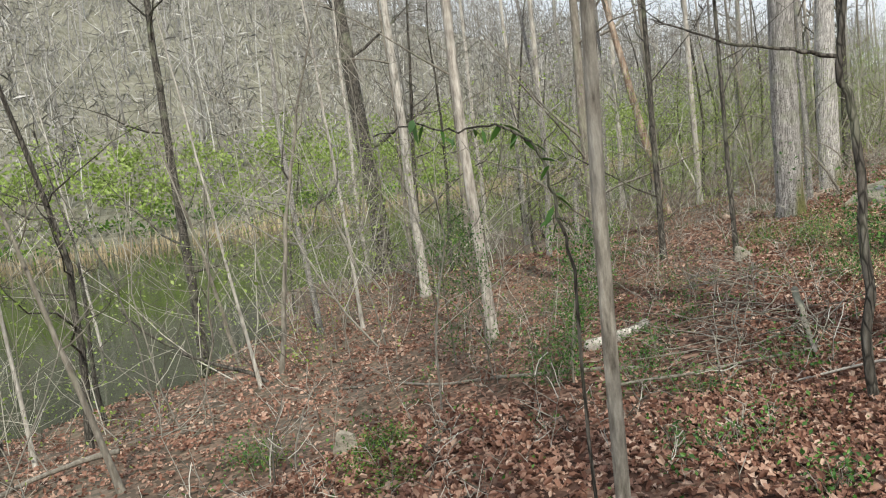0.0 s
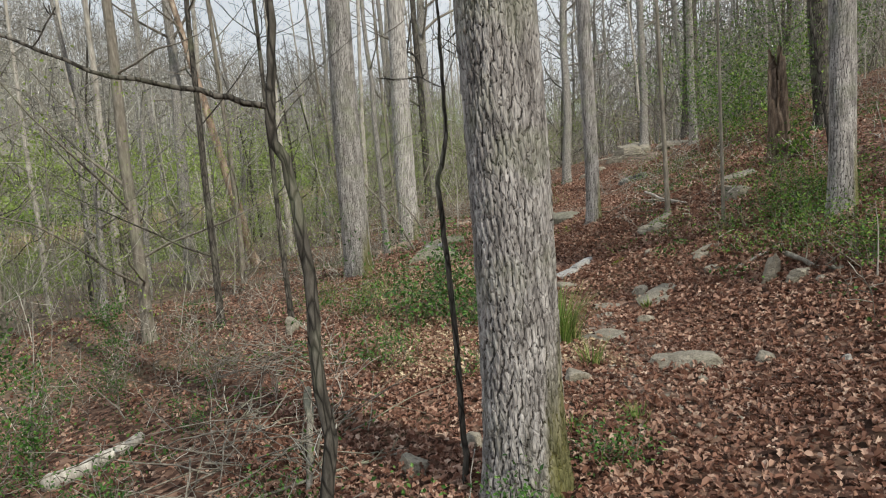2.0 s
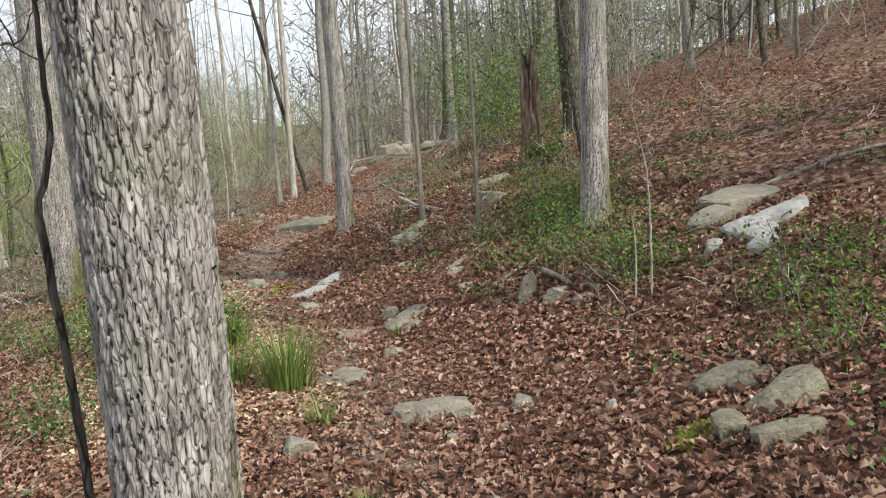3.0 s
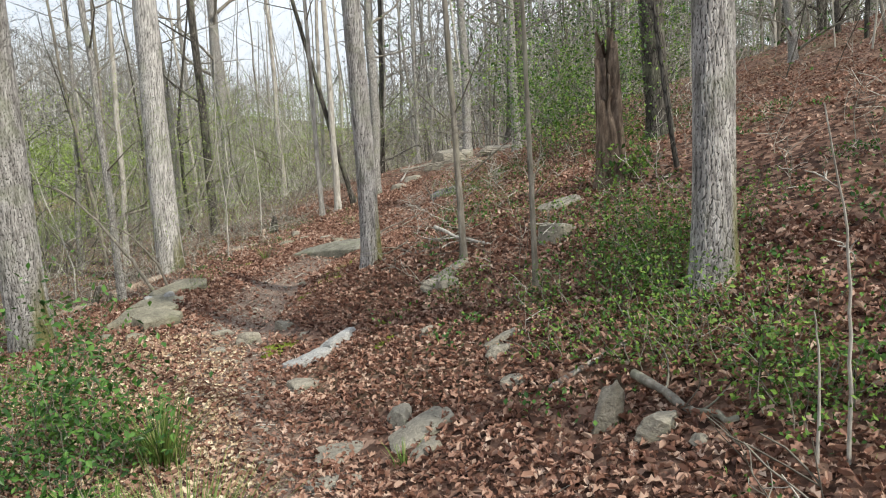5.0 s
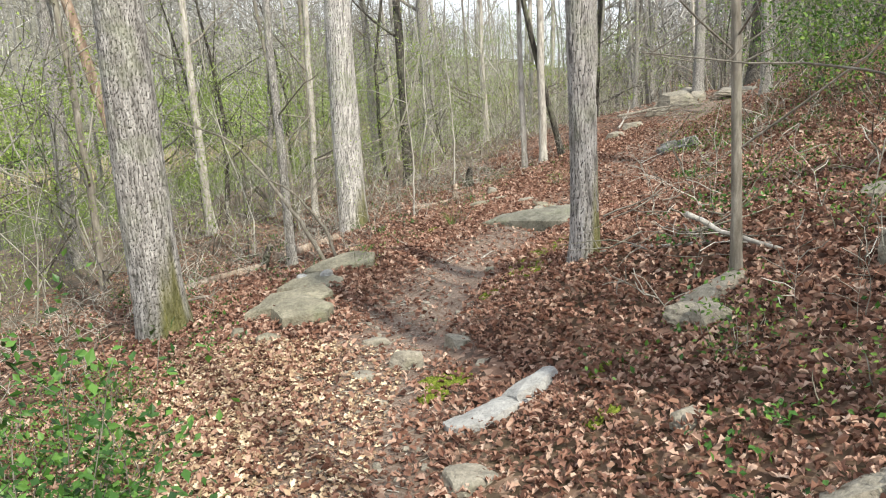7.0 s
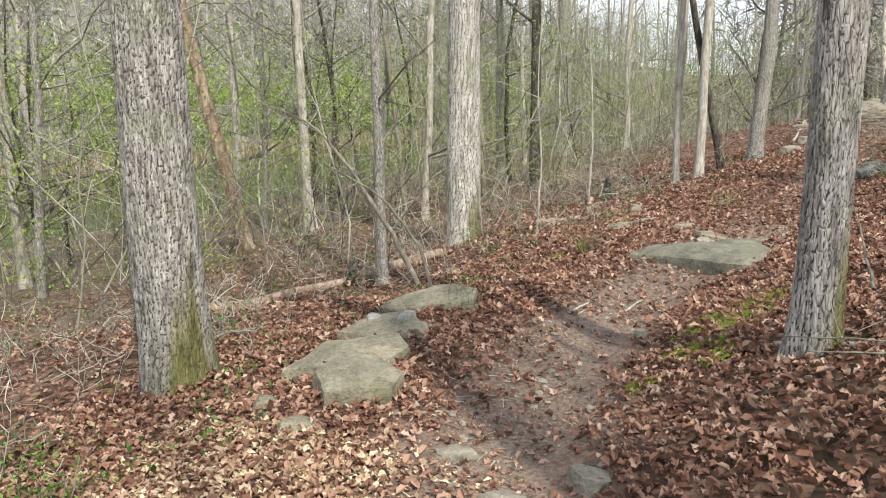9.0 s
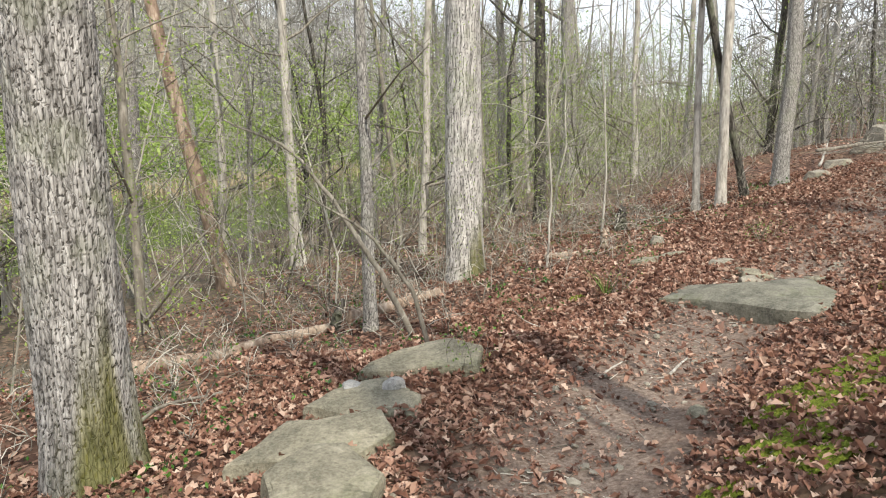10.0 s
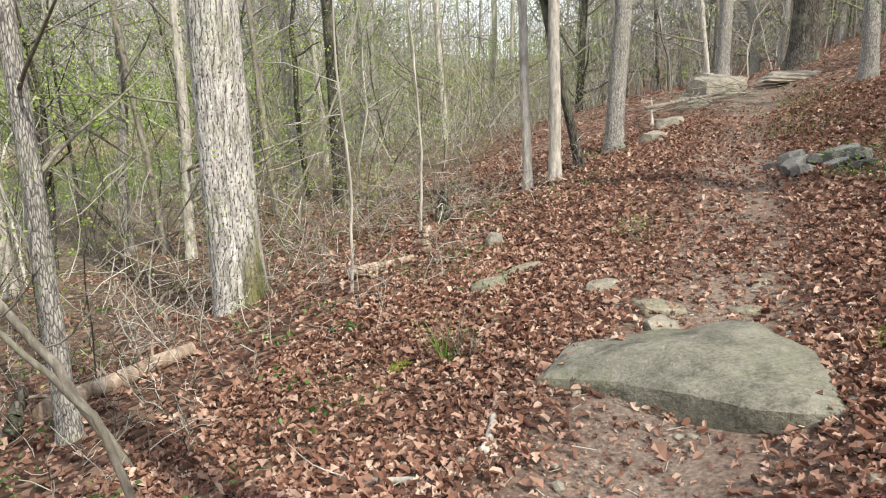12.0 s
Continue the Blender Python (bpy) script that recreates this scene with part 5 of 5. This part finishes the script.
understory("shore_thicket", 60, (-6, 10), (-15, -8), 30, "tall thin twiggy thicket by the pond", (3.0, 6.5), (0.008, 0.018), 18)
understory("far_shore_brush", 1300, (-50, 120), (-60, -40), 27, "grey brush along the far shore", (1.5, 5.0), thick=(0.01, 0.03))


SPRAY_V = np.array([(0, 0, 0), (-0.32, 0.5, 0.08), (0, 1, 0), (0.32, 0.5, 0.08)])
SPRAY_F = np.array([(0, 2, 1), (0, 3, 2)])


def leaf_clouds(name, clumps, p_range, v_range, height, spread, each, size, material, label, seed, squash=0.6, slim=1.0, category="foliage"):
    """Leaves in loose, uneven clumps."""
    r = np.random.default_rng(seed)
    p, v = r.uniform(*p_range, clumps), r.uniform(*v_range, clumps)
    x, y = from_pv(p, v)
    z = ground_z(x, y)
    keep = z > WATER - 0.2
    c = np.stack([x, y, z + r.uniform(*height, clumps)], -1)[keep]
    s = r.uniform(*spread, len(c))
    n = r.integers(each // 2, each, len(c))
    idx = np.repeat(np.arange(len(c)), n)
    q = r.normal(0, 1, (len(idx), 3))
    q *= (r.uniform(0, 1, len(idx)) ** 0.4 / np.linalg.norm(q, axis=1))[:, None]
    q[:, 2] *= squash
    at = c[idx] + q * s[idx, None]
    at[:, 2] = np.maximum(at[:, 2], ground_z(at[:, 0], at[:, 1]) + 0.03)
    vv, ff = scatter(r, at, r.uniform(0.6, 1.3, len(at)) * size, 0.8, SPRAY_V * np.array([slim, 1, 1]), SPRAY_F)
    tagged(new(name, mesh_of(name, vv, ff, material, False)), label, category, kind="stuff")


leaf_clouds("far_shore_bushes", 900, (-60, 130), (-66, -37), (0.3, 4.5), (0.9, 3.0), 120, 0.34, M_SPRING, "fresh green bushes along the far shore", 31)
leaf_clouds("slope_spring_leaves", 2900, (10, 62), (-15.8, -4.5), (0.3, 3.8), (0.25, 0.9), 40, 0.045, M_SPRING, "fresh green leaves in the brush below the trail", 32)
leaf_clouds("shore_spring_leaves", 300, (-6, 12), (-16, -6), (0.2, 2.4), (0.25, 0.9), 36, 0.045, M_SPRING, "fresh green leaves in the brush by the pond", 33)
leaf_clouds("hill_leaves", 1050, (12, 60), (6, 34), (0.3, 3.6), (0.25, 1.0), 44, 0.06, M_EVER, "green leaves in the hillside brush", 34)
leaf_clouds("crest_leaves", 800, (30, 75), (-6, 20), (0.3, 3.6), (0.25, 1.0), 40, 0.07, M_SPRING, "fresh green leaves in the brush beyond the trail", 37)
leaf_clouds("far_crowns", 1500, (-60, 180), (-195, -50), (3.0, 15.0), (1.6, 4.0), 64, 1.3, M_WOODS, "fine grey twigs of the bare woods beyond the pond", 40, 0.9, 0.07, "twigs")
leaf_clouds("crest_twigs", 420, (46, 110), (-8, 26), (1.5, 10.0), (1.2, 3.0), 64, 0.9, M_WOODS, "fine grey twigs of the bare woods beyond the crest", 42, 0.9, 0.06, "twigs")
leaf_clouds("far_bank_grass", 520, (-50, 110), (-50, -37), (0.0, 1.0), (0.8, 2.0), 70, 0.3, M_HERB, "green grass along the far bank", 39, 0.35)
leaf_clouds("twig_leaves", 1050, (13, 30), (-8.5, -2.5), (0.4, 3.0), (0.15, 0.55), 44, 0.024, M_SPRING, "tiny fresh yellow-green leaves on twigs beside the trail", 38)
leaf_clouds("ground_leaves", 260, (5, 24), (1.5, 6), (0.02, 0.12), (0.12, 0.45), 50, 0.032, M_EVER, "small green seedlings among the leaf litter", 35, 0.25)
leaf_clouds("slope_seedlings", 260, (2, 24), (-6, -1.2), (0.02, 0.15), (0.1, 0.4), 36, 0.032, M_EVER, "small green weeds among the leaf litter", 36, 0.25)


def reeds():
    r = np.random.default_rng(41)
    p, v = r.uniform(-50, 110, 5200), r.normal(-41.5, 1.6, 5200)
    x, y = from_pv(p, v)
    z = np.maximum(ground_z(x, y), WATER - 0.1)
    blade = np.array([(-0.05, 0, 0), (0.05, 0, 0), (0.08, 0.1, 0.6), (0.14, 0.2, 1.0)])
    a, s = r.uniform(0, 2 * np.pi, len(x)), r.uniform(0.5, 1.5, len(x))
    vx = (blade[None, :, 0] * np.cos(a)[:, None] - blade[None, :, 1] * np.sin(a)[:, None]) * s[:, None] + x[:, None]
    vy = (blade[None, :, 0] * np.sin(a)[:, None] + blade[None, :, 1] * np.cos(a)[:, None]) * s[:, None] + y[:, None]
    vz = blade[None, :, 2] * s[:, None] + z[:, None]
    f = np.array([(0, 1, 2), (0, 2, 3)])
    tagged(new("reeds", mesh_of("reeds", np.stack([vx, vy, vz], -1).reshape(-1, 3), (f[None] + (np.arange(len(x)) * 4)[:, None, None]).reshape(-1, 3), M_REED, False)), "dry straw-coloured reeds along the far shore", "reeds", kind="stuff")


reeds()

# ---- leaf litter ----
OAK_V = np.array([(0, 0, 0), (0, 0.4, 0.03), (0, 0.72, 0.03), (0, 1, -0.02), (-0.30, 0.24, 0.10), (-0.14, 0.45, 0.06), (-0.36, 0.66, 0.13), (0.30, 0.28, 0.10), (0.14, 0.48, 0.06), (0.36, 0.70, 0.13)])
OAK_F = np.array([(0, 1, 4), (4, 1, 5), (5, 1, 2), (5, 2, 6), (6, 2, 3), (0, 7, 1), (7, 8, 1), (8, 2, 1), (8, 9, 2), (9, 3, 2)])


CURL_V = np.array([(0, 0, 0), (-0.22, 0.22, 0.16), (0.05, 0.33, -0.02), (0.27, 0.18, 0.13), (-0.30, 0.62, 0.22), (0.02, 0.66, 0.0), (0.20, 0.74, 0.20), (-0.10, 0.98, 0.12)])
CURL_F = np.array([(0, 2, 1), (0, 3, 2), (1, 2, 4), (2, 5, 4), (2, 3, 5), (3, 6, 5), (4, 5, 7), (5, 6, 7)])
TORN_V = np.array([(0.02, 0, 0.05), (-0.34, 0.30, 0.10), (-0.16, 0.52, 0.0), (-0.26, 0.85, 0.14), (0.08, 0.92, 0.03), (0.30, 0.60, 0.16), (0.12, 0.42, -0.02), (0.26, 0.16, 0.12)])
TORN_F = np.array([(0, 6, 1), (1, 6, 2), (2, 4, 3), (2, 6, 4), (4, 6, 5), (0, 7, 6)])


def litter(name, count, p_range, v_range, seed, size, lift, flat, simple=False, material=None, label="curled dry brown and tan oak leaves covering the ground"):
    r = np.random.default_rng(seed)
    p, v = r.uniform(*p_range, count), r.uniform(*v_range, count)
    x, y = from_pv(p, v)
    bare = 0.72 + 0.23 * smooth(11.5, 12.5, p) * smooth(17.5, 16, p) - 0.2 * smooth(17, 19, p)
    worn = np.exp(-(v / 0.5) ** 4) * smooth(7, 8.5, p) * smooth(34, 26, p) * bare
    patch = 0.5 + 0.5 * np.sin(x * 3.1 + y) * np.sin(y * 2.7 - x * 1.3)
    keep = r.uniform(0, 1, count) > worn * (0.75 + 0.3 * patch) * (1 if size > 0.03 else 0.35)
    x, y = x[keep], y[keep]
    at = np.stack([x, y, ground_z(x, y) + r.uniform(0.0, lift, len(x))], -1)
    s = r.uniform(0.55, 1.15, len(x)) * size
    kinds = ((TORN_V, TORN_F), (LEAF_V, LEAF_F)) if simple == 2 else ((TORN_V, TORN_F), (TORN_V * np.array([-0.85, 1.1, 2.0]), TORN_F[:, ::-1])) if simple == 3 else ((CURL_V, CURL_F), (TORN_V, TORN_F)) if simple else ((OAK_V, OAK_F), (CURL_V, CURL_F), (OAK_V * np.array([-0.8, 1.1, 2.2]), OAK_F))
    pick = r.integers(len(kinds), size=len(at))
    tris = []
    for k, (shape, faces) in enumerate(kinds):
        on = pick == k
        tris.append(scatter(r, at[on], s[on], flat, shape * np.array([1, 1, 1.9]), faces))
    v, f = joined(tris)
    tagged(new(name, mesh_of(name, v, f, material or M_LITTER, False)), label, "leaf litter", kind="stuff")


litter("leaf_litter_near", 112000, (4, 19.5), (-2.6, 3.8), 51, 0.05, 0.030, 0.34)
litter("leaf_litter_middle", 80000, (-1, 26), (-8, 8), 52, 0.052, 0.033, 0.36, 1)
litter("leaf_litter_start", 17000, (0.3, 5), (-5.2, 0.6), 57, 0.06, 0.033, 0.36, 1)
litter("leaf_litter_ahead", 17000, (19.5, 25.5), (-3.8, 3.2), 58, 0.06, 0.033, 0.36, 1)
litter("leaf_litter_far", 42000, (14, 55), (-5, 26), 53, 0.085, 0.04, 0.4, 2)
litter("shore_leaves", 16000, (-4, 16), (-14, -7), 56, 0.085, 0.04, 0.4, 2)
litter("leaf_crumbs", 46000, (6.6, 27), (-0.8, 0.8), 54, 0.024, 0.012, 0.3, 2, M_LITTER, "crushed brown leaf crumbs on the trail")
# pale crumbs whose colour also holds the brightness of the sunlit side
litter("pale_leaf_crumbs", 27000, (7.6, 12.8), (-1.7, 0.15), 55, 0.046, 0.03, 0.35, 2, M_CRUMB, "straw-tan leaf crumbs, coloured paler for the trail's sunlit strip")


def gravel():
    r = np.random.default_rng(61)
    n = 900
    p, v = r.uniform(6, 30, n), r.normal(0, 0.4, n)
    x, y = from_pv(p, v)
    bm = bmesh.new()
    bmesh.ops.create_icosphere(bm, subdivisions=1, radius=0.5)
    base = np.array([q.co[:] for q in bm.verts]) * np.array([1, 0.8, 0.55])
    f = np.array([[q.index for q in t.verts] for t in bm.faces])
    bm.free()
    at = np.stack([x, y, ground_z(x, y) + 0.005], -1)
    v, f = scatter(r, at, r.uniform(0.015, 0.07, n) ** 1.0, 0.3, base, f)
    v = v + r.normal(0, 0.002, v.shape)
    tagged(new("gravel", mesh_of("gravel", v, f, M_STONE, False)), "small loose stones scattered along the trail", "gravel", kind="stuff")


gravel()


def trail_twigs():
    """Broken bits of twig strewn over the worn trail."""
    r = np.random.default_rng(63)
    n = 1500
    x, y = from_pv(r.uniform(7, 27, n), r.normal(0, 0.5, n))
    bits = []
    for a, b in zip(x, y):
        t, k = r.uniform(0, 2 * np.pi), r.uniform(0.02, 0.11)
        dx, dy = np.cos(t) * k, np.sin(t) * k
        bits.append(tube([(a, b, gz(a, b) + 0.012), (a + dx, b + dy, gz(a + dx, b + dy) + 0.014)], (r.uniform(0.0015, 0.004), 0.0015), 4))
    tagged(new("twig_litter", mesh_of("twig_litter", *joined(bits), M_BRUSH)), "broken bits of twig strewn over the trail", "twigs", kind="stuff")


trail_twigs()
